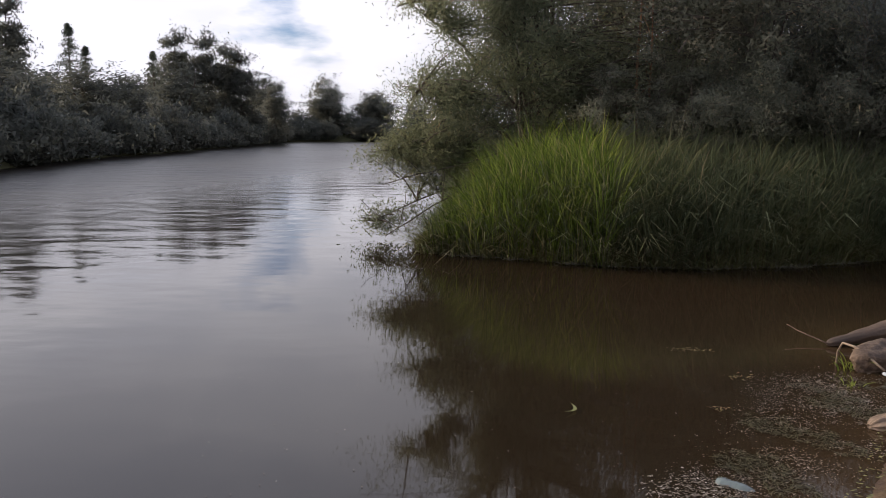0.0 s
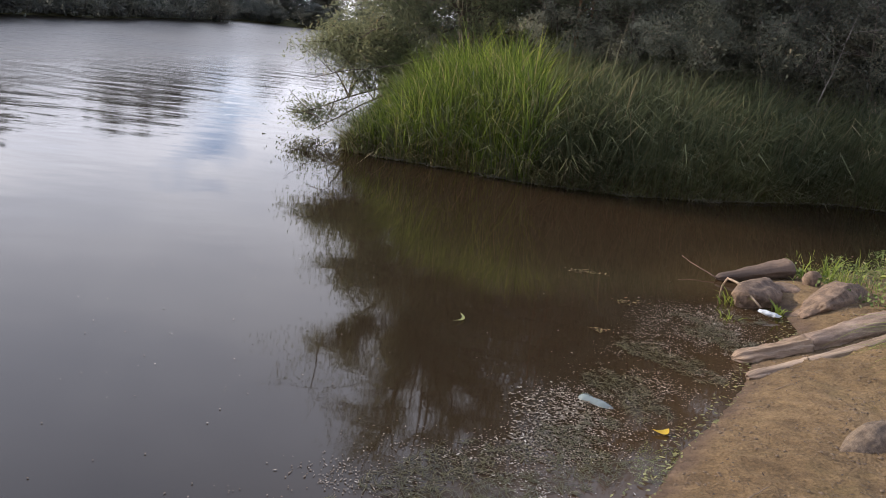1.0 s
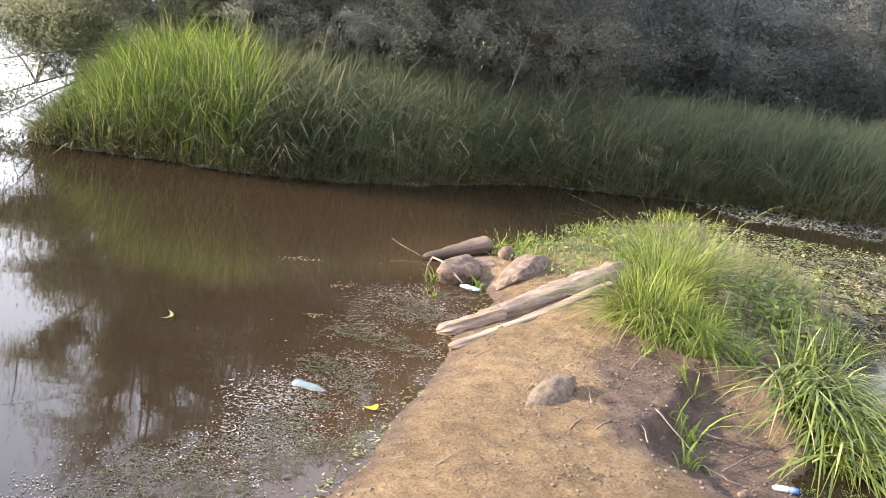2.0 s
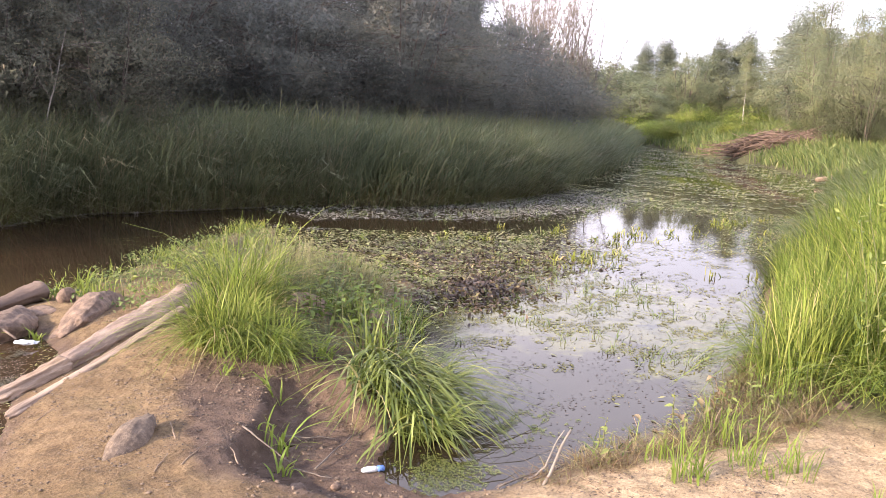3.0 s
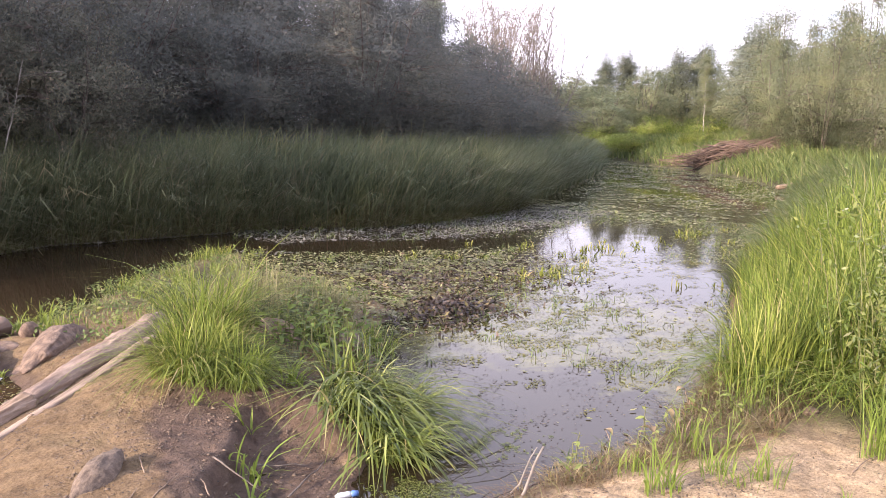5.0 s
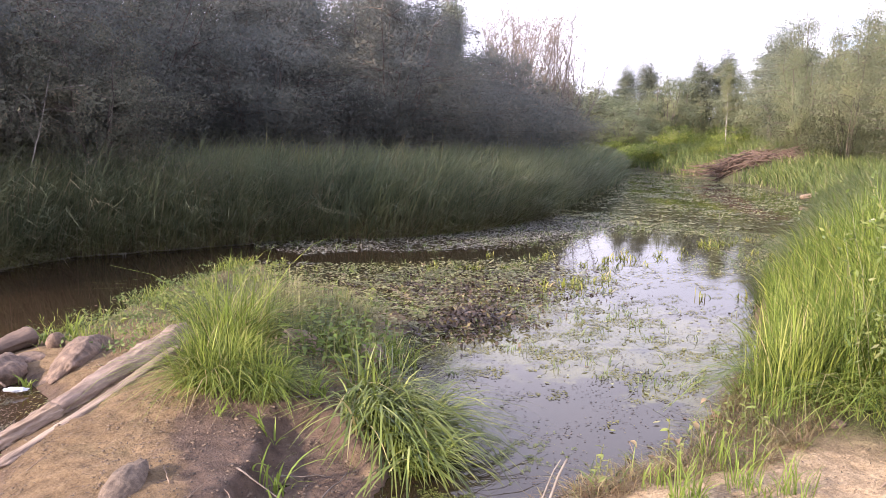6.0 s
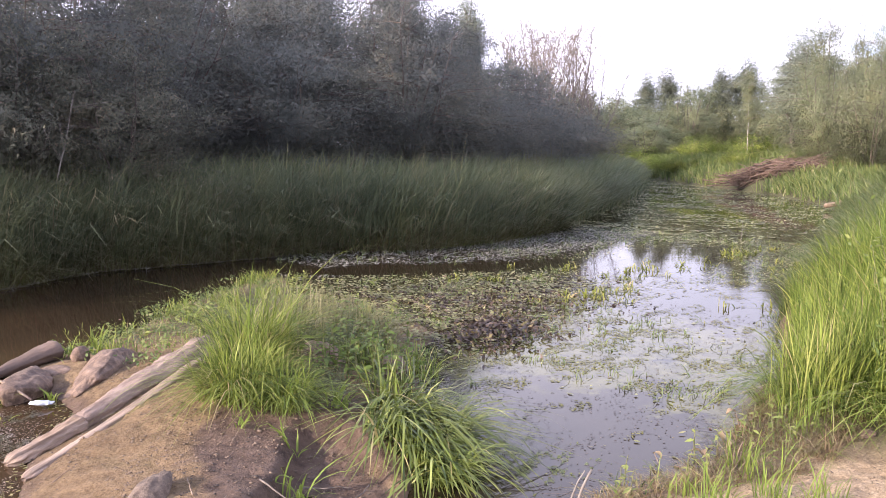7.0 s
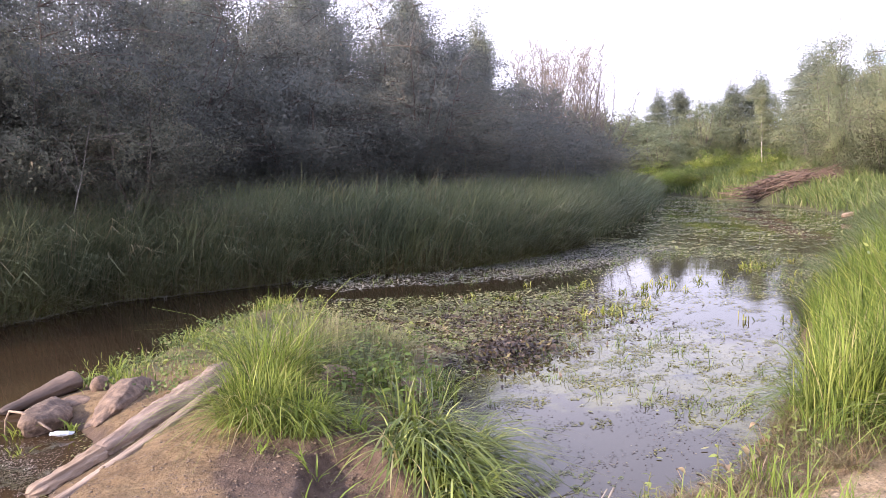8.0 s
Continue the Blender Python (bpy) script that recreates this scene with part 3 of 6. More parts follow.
attribute(water_mesh, "shoal", soft(inside(WX, WY, SOUTH), -0.9, 0.05) * (1 - soft(WX - 0.3 * WY, 1.4, 2.2)))
attribute(water_mesh, "silt", soft(WX + 0.12 * WY, -1.0, 3.6) * (1 - 0.75 * soft(WX - 0.3 * WY, 0.9, 2.5)))
attribute(water_mesh, "wind", 0.03 + 0.97 * (1 - soft(WX - 0.12 * WY, -15, -2.5)))
tagged(solid("water", water_mesh, M_WATER), "calm brown river and creek water mirroring a cloudy sky", "water", kind="structure")


# ---- grass ----
def scatter(rng, count, box, accept):
    got, total = [], 0
    while total < count:
        x, y = rng.uniform(box[0], box[1], count * 2), rng.uniform(box[2], box[3], count * 2)
        keep = accept(x, y)
        got.append(np.stack([x[keep], y[keep]], -1))
        total += keep.sum()
    return np.concatenate(got)[:count]


def meadow(name, seed, count, box, accept, tall, thick, bend, mat, label, lean=None, clump=0.5, levels=4, sink=0.02, droop=0.45):
    rng = np.random.default_rng(seed)
    xy = scatter(rng, count, box, accept)
    z = height(xy[:, 0], xy[:, 1])
    mood = wave(xy[:, 0], xy[:, 1], clump, seed + 7)
    size = tall(xy[:, 0], xy[:, 1]) * rng.uniform(0.55, 1.12, count) * (1 + 0.26 * mood)
    turn = rng.uniform(0, 2 * math.pi, count)
    if lean is not None:
        turn = np.where(rng.uniform(0, 1, count) < 0.72, lean + rng.normal(0, 0.8, count) + 0.5 * mood, turn)
    b = rng.uniform(bend[0], bend[1], count) * (1 + 0.25 * mood)
    far = thick * rng.uniform(0.7, 1.3, count)
    data = blades(rng, np.column_stack([xy, z - sink]), size, far, turn, b, droop, levels=levels)
    return tagged(solid(name, data, mat), label, "grass", kind="stuff")


def tip(x, y):
    return 1.18 * (0.55 + 0.45 * soft(x, -0.8, 0.5))


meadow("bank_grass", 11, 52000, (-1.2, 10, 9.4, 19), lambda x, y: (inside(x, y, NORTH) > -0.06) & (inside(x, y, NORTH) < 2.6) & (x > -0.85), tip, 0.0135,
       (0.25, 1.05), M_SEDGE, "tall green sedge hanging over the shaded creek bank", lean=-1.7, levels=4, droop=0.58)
# same sedge as bank_grass; M_GRASS's brighter colour paints the sunlight on it
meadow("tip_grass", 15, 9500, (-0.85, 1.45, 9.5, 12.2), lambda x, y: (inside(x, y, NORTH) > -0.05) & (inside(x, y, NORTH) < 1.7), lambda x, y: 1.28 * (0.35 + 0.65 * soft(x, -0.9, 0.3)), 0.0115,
       (0.2, 0.9), M_GRASS, "sedge on the tip of the bank, coloured yellow-green for sunlight", lean=-2.0)
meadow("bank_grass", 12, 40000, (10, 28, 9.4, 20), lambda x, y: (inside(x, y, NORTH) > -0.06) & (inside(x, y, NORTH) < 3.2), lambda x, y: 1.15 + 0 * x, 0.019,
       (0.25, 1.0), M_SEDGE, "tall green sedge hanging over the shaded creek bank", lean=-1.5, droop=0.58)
meadow("weed_stalks", 16, 150, (0.5, 24, 10.4, 17), lambda x, y: (inside(x, y, NORTH) > 0.7) & (inside(x, y, NORTH) < 2.6) & (wave(x, y, 2.0, 17) > 0.1), lambda x, y: 1.55 + 0 * x, 0.016,
       (0.05, 0.3), M_DRY, "tall dry seed stalks standing above the sedge", clump=1.0)
meadow("bank_grass", 13, 16000, (28, 62, 14, 42), lambda x, y: (inside(x, y, NORTH) > -0.1) & (inside(x, y, NORTH) < 6), lambda x, y: 1.1 + 0 * x, 0.05,
       (0.3, 0.9), M_SEDGE, "tall green sedge on the distant creek bank", lean=-1.3, clump=2, levels=3)
meadow("dead_sedge", 14, 9500, (-1.4, 17, 9.4, 12.5), lambda x, y: (inside(x, y, NORTH) > -0.1) & (inside(x, y, NORTH) < 0.22), lambda x, y: 0.5 + 0 * x, 0.014,
       (0.7, 1.5), M_DRY, "dead brown sedge hanging down to the water", lean=-1.6)
reeds = lambda x, y: (inside(x, y, SOUTH) > 0.10) & (x - 0.35 * y > 5.85 - 0.22 * wave(x, y, 0.7, 25))
rising = lambda x, y: 0.52 + 0.5 * soft(inside(x, y, SOUTH), 0.15, 1.1)
meadow("reed_grass", 21, 15000, (5.3, 10, 0.0, 4), reeds, rising, 0.0052,
       (0.03, 0.55), M_GRASS, "bright sunlit tall grass along the creek", levels=5, clump=0.6)
meadow("reed_grass", 26, 5200, (5.3, 10, 0.0, 4), reeds, rising, 0.0085,
       (0.15, 0.85), M_GRASS, "broad yellow-green blades in the sunlit reeds", levels=5, clump=0.5)
meadow("flopped_grass", 27, 700, (5.5, 8.5, 0.3, 2.6), lambda x, y: (inside(x, y, SOUTH) > -0.05) & (np.abs(x - 0.35 * y - 5.85) < 0.35), lambda x, y: 0.55 + 0 * x, 0.008,
       (0.9, 1.5), M_GRASS, "flopped grass blades at the foot of the reeds", lean=2.7, levels=5, droop=0.6)
meadow("dead_stems", 28, 4600, (5.6, 7.6, 1.2, 2.6), lambda x, y: (inside(x, y, SOUTH) > -0.06) & (lump(x, y, 6.5, 1.85, 0.5) > 0.3), lambda x, y: 0.16 + 0 * x, 0.005,
       (0.5, 1.6), M_STRAW, "brown mat of dead stems on the creek edge", clump=0.25)
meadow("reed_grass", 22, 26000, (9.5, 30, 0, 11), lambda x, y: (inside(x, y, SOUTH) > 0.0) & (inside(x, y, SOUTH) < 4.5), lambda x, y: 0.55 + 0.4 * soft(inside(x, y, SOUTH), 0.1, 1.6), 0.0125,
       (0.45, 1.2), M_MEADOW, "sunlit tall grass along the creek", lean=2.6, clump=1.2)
meadow("reed_grass", 23, 16000, (28, 64, 5, 44), lambda x, y: (inside(x, y, SOUTH) > 0.0) & (inside(x, y, SOUTH) < 9) & (lump(x, y, 45.6, 18.4, 3.2) < 0.4), lambda x, y: 0.85 + 0 * x, 0.05,
       (0.2, 0.9), M_MEADOW, "sunlit grass on the distant creek bank", lean=2.4, clump=2.5, levels=3)
meadow("spit_grass", 24, 2600, (3.4, 7.4, 6.3, 9.3), lambda x, y: (inside(x, y, SOUTH) > 0.0), lambda x, y: 0.06 + 0 * x, 0.008,
       (0.3, 1.2), M_SEDGE, "short grass and creeping weeds on the low spit")


# ---- trees ----
def tube_set(rng, lines):
    return join([tube(p, r, n, cap=False) for p, r, n in lines])


def crown_points(rng, count, centre, radius, shell=0.55, rough=0.3):
    d = rng.standard_normal((count, 3))
    d /= np.linalg.norm(d, axis=1)[:, None]
    bumps = 1 + rough * (np.sin(d[:, 0] * 5 + centre[0]) * np.sin(d[:, 1] * 4 + 1.3) + np.sin(d[:, 2] * 6 + 2))
    r = rng.uniform(shell ** 3, 1, count) ** (1 / 3) * bumps
    return np.asarray(centre) + d * r[:, None] * np.asarray(radius)


def woody(name, seed, stems, top, spread, twigs, per_twig, leaf, crown, mat_leaf, mat_wood, label, category, low=0.12, trunk=0.09, hang=0.3, puff=0.32, gaps=0.0, twig_every=1, limbs=()):
    """A shrub or tree: stems, twigs that reach out to the crown's skin, and leaves along the twigs."""
    rng = np.random.default_rng(seed)
    lines, anchors = [], []
    for k in range(stems):
        a = rng.uniform(0, 2 * math.pi)
        reach = spread * rng.uniform(0.25, 0.75) * (1 if stems > 1 else 0.12)
        end = np.array([math.cos(a) * reach, math.sin(a) * reach, top * rng.uniform(0.72, 0.97)])
        base = np.array([math.cos(a), math.sin(a), 0]) * (0.05 * spread if stems > 1 else 0)
        p = bend_line(rng, base, end, 9, 0.10)
        r = trunk * rng.uniform(0.7, 1.1) * np.linspace(1, 0.18, 9)
        lines.append((p, r, 6))
        anchors.append(p)
    for base, end, r in limbs:
        p = bend_line(rng, base, end, 9, 0.05, -0.06)
        lines.append((p, r * np.linspace(1, 0.2, 9), 6))
        anchors += [p[2:]]
    anchors = np.concatenate(anchors)
    ends = np.concatenate([crown_points(rng, int(twigs * share), c, r) for share, c, r in crown])
    ends = ends[ends[:, 2] > low * top]
    if gaps:
        keep = np.sin(ends[:, 0] * 2.1 + seed) * np.sin(ends[:, 2] * 1.9 + 1) * np.sin(ends[:, 1] * 2.3) > -gaps
        ends = ends[keep]
    pts = []
    for e in ends:
        d = np.linalg.norm((anchors - e) * np.array([1, 1, 1.4]), axis=1) + np.maximum(anchors[:, 2] - e[2], 0) * 0.6
        a = anchors[np.argmin(d + rng.uniform(0, 0.5, len(d)))]
        p = bend_line(rng, a, e, 4, 0.10, -0.05)
        if rng.integers(0, twig_every) == 0:
            lines.append((p, np.linspace(0.016, 0.003, 4) * (top / 5), 3))
        s = rng.uniform(0.35, 1.06, per_twig)
        q = a + (e - a) * s[:, None] + rng.normal(0, puff * 0.5, (per_twig, 3)) * (0.4 + 0.6 * s[:, None])
        pts.append(q)
    pts = np.concatenate(pts)
    pts = pts[pts[:, 2] > 0.05]
    thing = tagged(new(name), label, category)
    part("trunk", tube_set(rng, lines), mat_wood, thing)
    v, q, tri = leaves(rng, pts, leaf[0], leaf[1], hang, simple=True)
    v = v.reshape(-1, 3, 3)
    out = (v.mean(axis=1) - np.array([0, 0, 0.45 * top])) / np.array([spread, spread, 0.5 * top])
    out = out / (np.linalg.norm(out, axis=1)[:, None] + 1e-9)
    flip = (np.cross(v[:, 1] - v[:, 0], v[:, 2] - v[:, 0]) * out).sum(axis=1) < 0
    v[flip] = v[flip][:, [0, 2, 1]]
    turned = out + rng.normal(0, 0.16, out.shape)
    turned = turned / np.linalg.norm(turned, axis=1)[:, None]
    crown_part = part("crown", (v.reshape(-1, 3), None, tri), mat_leaf, thing)
    crown_part.data.normals_split_custom_set_from_vertices(np.repeat(turned, 3, axis=0).tolist())
    return thing


def put(x, y, turn=0, size=1.0, tall=None, sink=0.08):
    tall = size if tall is None else tall
    return Matrix.Translation((x, y, float(height(x, y)) - sink)) @ Matrix.Rotation(radians(turn), 4, "Z") @ Matrix.Diagonal((size, size, tall, 1))


def spread_copies(proto, places, group):
    for k, (x, y, turn, size, tall) in enumerate(places):
        m = put(x, y, turn, size, tall)
        if k == 0:
            proto.matrix_basis = m
            proto["group"] = group
        else:
            c = copy_thing(proto, m)
            c.matrix_basis = m


# the willow at the river's corner, leaning over the water
corner = woody("willow_tree", 31, 8, 6.4, 2.2, 1600, 92, (0.066, 0.021),
               [(0.36, (-0.05, -0.2, 4.6), (2.25, 1.9, 1.9)), (0.14, (-1.1, -1.0, 3.4), (1.2, 0.85, 0.42)), (0.14, (-0.9, -1.1, 2.25), (1.15, 0.85, 0.48)), (0.08, (-1.2, -1.2, 1.7), (1.0, 0.7, 0.45)),
                (0.22, (0.3, -0.8, 2.5), (1.35, 1.0, 1.3)), (0.13, (-1.65, -1.5, 1.25), (0.95, 0.6, 0.36)), (0.014, (-2.2, -1.75, 0.3), (0.55, 0.4, 0.2)), (0.22, (1.8, -0.6, 2.3), (1.6, 1.1, 1.6))],
               M_SUNWILLOW, M_BARK, "grey-green willow leaning over the water at the bank's corner", "tree", 0.01, 0.06, 0.5, 0.27, 0.22, twig_every=2,
               limbs=[((0, 0, 0.7), (-2.2, -1.6, 1.25), 0.035), ((-0.2, -0.2, 0.8), (-2.5, -1.85, 0.25), 0.028), ((0, 0, 1.0), (-1.9, -1.2, 2.2), 0.035), ((0.1, 0, 1.2), (-2.0, -1.1, 3.4), 0.04)])
corner.matrix_basis = put(0.7, 13.6, sink=float(height(0.7, 13.6)))
bush_a = woody("willow_bush", 32, 9, 4.2, 2.3, 520, 104, (0.078, 0.029), [(0.6, (0, 0, 2.3), (2.3, 2.1, 1.9)), (0.4, (0.3, -0.3, 1.1), (2.1, 1.9, 1.1))],
               M_WILLOW, M_BARK, "dense dark willow bush behind the bank grass", "bush", 0.02, 0.04, twig_every=2)
bush_b = woody("willow_bush", 33, 7, 5.6, 2.2, 540, 104, (0.080, 0.030), [(0.5, (0.2, 0, 3.6), (1.9, 1.8, 2.0)), (0.5, (-0.2, -0.2, 1.7), (2.2, 2.0, 1.6))],
               M_WILLOW, M_BARK, "tall shaded willow bush behind the bank grass", "bush", 0.02, 0.045, twig_every=2)
spread_copies(bush_a, [(6.2, 13.9, 140, 1.05, 1.0), (9.0, 16.0, 250, 1.1, 1.05), (12.0, 15.6, 70, 1.1, 1.0), (15.6, 15.4, 190, 1.15, 1.05), (19.0, 17.0, 310, 1.1, 0.95), (22.4, 18.4, 100, 1.1, 0.9)], "bushes on the shaded bank")
front = woody("olive_willow_bush", 36, 8, 4.2, 2.3, 460, 110, (0.082, 0.030), [(0.5, (0, 0, 2.4), (2.2, 2.0, 1.9)), (0.3, (0.3, -0.3, 1.1), (2.1, 1.9, 1.1)), (0.2, (-0.9, -0.8, 2.9), (1.2, 1.0, 0.9))],
              M_OLIVEWILLOW, M_BARK, "olive-grey willow bush at the front of the shaded bank", "bush", 0.02, 0.04, 0.5, 0.24, twig_every=2)
spread_copies(front, [(3.6, 13.4, 20, 1.0, 1.0), (5.0, 12.5, 200, 0.62, 0.62), (6.7, 12.5, 330, 0.68, 0.66), (3.2, 12.3, 80, 0.55, 0.5), (1.9, 12.2, 260, 0.5, 0.45)], "front bushes on the shaded bank")
spread_copies(bush_b, [(4.8, 16.2, 0, 1.1, 1.1), (8.0, 18.4, 100, 1.1, 1.1), (11.2, 18.6, 200, 1.15, 1.1), (14.2, 18.8, 300, 1.2, 1.05), (17.6, 19.2, 50, 1.2, 1.1),
                       (2.6, 16.6, 30, 1.1, 1.2), (0.6, 16.8, 240, 1.0, 1.0), (20.0, 19.8, 10, 1.15, 1.05), (16.0, 21.0, 200, 1.2, 1.2), (23.0, 21.0, 120, 1.1, 0.95)], "bushes on the shaded bank")
back = woody("thicket_bush", 34, 8, 4.2, 2.3, 330, 62, (0.14, 0.055), [(0.6, (0, 0, 2.3), (2.3, 2.1, 1.9)), (0.4, (0.3, -0.3, 1.1), (2.1, 1.9, 1.1))],
             M_WILLOW, M_BARK, "dark willow thicket further along the shaded bank", "bush", 0.02, 0.04, 0.2, 0.4, twig_every=3)
spread_copies(back, [(26.0, 20.4, 10, 1.15, 0.9), (30.0, 22.8, 200, 1.2, 0.85), (35, 25.8, 80, 1.3, 0.8), (41, 29.2, 130, 1.4, 0.8), (47, 33, 40, 1.5, 0.8), (21.6, 21.6, 150, 1.2, 1.35), (25.4, 24.0, 260, 1.25, 1.2), (30, 26.4, 60, 1.3, 1.05), (10.0, 21.0, 30, 1.2, 1.2), (13.5, 21.4, 170, 1.2, 1.2), (17.2, 22.6, 280, 1.2, 1.25), (6.4, 20.0, 80, 1.2, 1.2)],
              "thickets on the shaded bank")
tall_a = woody("poplar_tree", 41, 1, 9.6, 2.0, 320, 56, (0.14, 0.06), [(0.35, (0, 0, 7.4), (0.85, 0.85, 2.2)), (0.4, (0, 0, 4.6), (1.5, 1.4, 2.4)), (0.25, (0.5, 0.2, 6.0), (1.2, 1.1, 1.6))],
               M_POPLAR, M_BARK, "slender grey-green poplar standing above the bushes", "tree", 0.15, 0.13, -0.2, 0.40, twig_every=5)
spread_copies(tall_a, [(20.6, 21.4, 0, 0.8, 0.84), (17.0, 22.4, 90, 0.95, 0.86), (13.0, 22.0, 200, 0.95, 0.86), (26.5, 23.4, 40, 0.8, 0.80),
                       (92.5, 51.6, 0, 1.9, 1.12), (88, 51.4, 120, 1.5, 1.05), (90.5, 43.5, 50, 1.9, 1.05), (93.5, 42.0, 190, 1.9, 1.15), (60, 22.4, 30, 1.7, 0.86), (66, 25.5, 130, 1.7, 0.9)], "tall trees along the creek")


def bare_tree(seed):
    """A many-stemmed tree that has lost most of its leaves."""
    rng = np.random.default_rng(seed)
    lines, tips = [], []
    for k in range(6):
        a = rng.uniform(0, 6.28)
        end = np.array([math.cos(a) * rng.uniform(0.8, 2.4), math.sin(a) * rng.uniform(0.8, 2.4), rng.uniform(6.0, 8.2)])
        p = bend_line(rng, np.zeros(3), end, 12, 0.05)
        lines.append((p, np.linspace(0.06, 0.012, 12), 5))
        for i in range(3, 12):
            for _ in range(3):
                g = rng.uniform(0, 6.28)
                e = p[i] + np.array([math.cos(g) * 0.45, math.sin(g) * 0.45, 0.75]) * rng.uniform(0.5, 1.5) * (1.25 - i / 14)
                q = bend_line(rng, p[i], e, 5, 0.08)
                lines.append((q, np.linspace(0.02, 0.008, 5), 3))
                for j in (2, 3, 4):
                    f = q[j] + rng.normal(0, 0.2, 3) + np.array([0, 0, 0.25])
                    lines.append((np.stack([q[j], (q[j] + f) / 2, f]), np.array([0.011, 0.009, 0.006]), 3))
                    tips.append(f + rng.normal(0, 0.2, (3, 3)))
    thing = tagged(new("bare_tree"), "thin half-bare tree with brown leaves and grey twigs", "tree")
    part("trunk", tube_set(rng, lines), M_DEADBARK, thing)
    part("crown", leaves(rng, np.concatenate(tips), 0.13, 0.07, 0.1, simple=True), M_BROWNLEAF, thing)
    return thing


thin = bare_tree(42)
spread_copies(thin, [(38.5, 29.6, 0, 1.0, 0.92), (41.3, 31.4, 90, 1.0, 1.0), (43.4, 31.6, 200, 1.05, 1.0), (45.6, 31.6, 300, 1.05, 1.02), (48.0, 31.8, 130, 0.95, 0.86), (40.0, 30.8, 250, 1.05, 0.98), (44.6, 32.6, 30, 1.1, 1.04)], "half-bare trees")
far_bush = woody("distant_bush", 43, 6, 4.0, 2.4, 240, 46, (0.165, 0.065), [(0.7, (0, 0, 2.1), (2.1, 2.1, 1.9)), (0.3, (0.6, 0.3, 0.9), (2.2, 2.2, 1.0))], M_FARLEAF, M_BARK,
                 "leafy sunlit bush on the distant creek bank", "bush", 0.03, 0.06, 0.1, 0.4, twig_every=5)
rr = np.random.default_rng(5)
places = []
near_places = [(30, 4.6, 20, 0.8, 0.75), (35.5, 7.0, 140, 1.0, 1.05), (40.5, 9.5, 260, 1.1, 1.35), (38.5, 5.0, 60, 1.2, 1.5), (44.5, 13.2, 330, 1.1, 1.45), (49, 17.0, 100, 1.1, 1.5), (46, 9.5, 200, 1.3, 1.75), (52, 15.5, 40, 1.3, 1.9), (48.6, 12.4, 280, 1.3, 2.1), (45.0, 8.2, 70, 1.4, 2.2), (54, 18.6, 160, 1.35, 2.0)]
bank_willow = woody("bank_willow", 48, 6, 4.0, 2.4, 380, 105, (0.082, 0.030), [(0.7, (0, 0, 2.2), (2.0, 2.0, 1.8)), (0.3, (0.6, 0.3, 0.9), (2.2, 2.2, 1.0))], M_FARLEAF, M_BARK,
                    "rounded grey-green willow on the sunlit bank", "bush", 0.03, 0.05, 0.1, 0.36, twig_every=2)
spread_copies(bank_willow, near_places, "willows on the sunlit bank")
for k in range(16):
    s = k / 15
    places.append((54 + 42 * s + rr.uniform(-2, 2), 17.5 + 24 * s + rr.uniform(-3, 3) - 3, rr.uniform(0, 360), rr.uniform(1.2, 1.7), rr.uniform(1.1, 1.6)))
for k in range(15):
    s = k / 14
    places.append((60 + 44 * s + rr.uniform(-3, 3), 48 + rr.uniform(-6, 8) - 4 * s, rr.uniform(0, 360), rr.uniform(1.5, 2.2), rr.uniform(1.3, 2.1)))
places += [(74, 47, 10, 1.9, 1.5), (79, 50, 80, 2.0, 1.6), (70, 43.5, 150, 1.8, 1.3), (84, 53, 220, 2.0, 1.7), (67, 47, 300, 1.8, 1.4), (90, 56, 40, 2.1, 1.7), (62, 41.5, 100, 1.4, 1.0), (72, 41.8, 60, 1.8, 1.1), (77, 44.6, 20, 1.8, 1.2), (82, 47.6, 170, 1.9, 1.2), (86, 49.5, 90, 1.9, 1.2), (67, 39.2, 10, 1.5, 0.8)]
spread_copies(far_bush, places, "bushes on the sunlit bank")
mound = woody("leafy_mound", 46, 7, 2.0, 2.2, 260, 44, (0.13, 0.05), [(0.6, (0, 0, 0.9), (2.6, 2.0, 0.95)), (0.4, (1.0, 0.5, 0.5), (2.2, 1.8, 0.7))], M_GRASS, M_BARK,
              "low bright green bush on the creek's far bend", "bush", 0.02, 0.03, 0.1, 0.35, twig_every=6)
spread_copies(mound, [(57, 31.5, 10, 1.0, 0.7), (54, 28, 100, 0.8, 0.6), (62, 31, 200, 1.1, 0.9), (59, 25.5, 300, 1.0, 0.8), (66, 39, 30, 1.2, 0.8), (52, 23, 80, 0.7, 0.6), (63, 45, 140, 1.2, 0.9)], "green mounds at the creek's bend")
birch = woody("birch_tree", 49, 1, 6.6, 1.3, 150, 46, (0.12, 0.05), [(0.5, (0, 0, 5.2), (0.9, 0.9, 1.4)), (0.5, (0.1, -0.2, 3.3), (1.2, 1.1, 1.4))], M_FARLEAF, M_PALEBARK,
              "slim birch with a white trunk among the bushes", "tree", 0.26, 0.065, 0.2, 0.36, twig_every=4)
birch.matrix_basis = put(58.2, 25.6)
low = woody("shore_bush", 47, 6, 2.4, 2.0, 110, 30, (0.30, 0.14), [(1.0, (0, 0, 0.9), (2.2, 2.0, 1.2))], M_SHORELEAF, M_BARK,
            "low dark bush at the far river's edge", "bush", 0.0, 0.03, 0.1, 0.4, twig_every=20)
edge = []
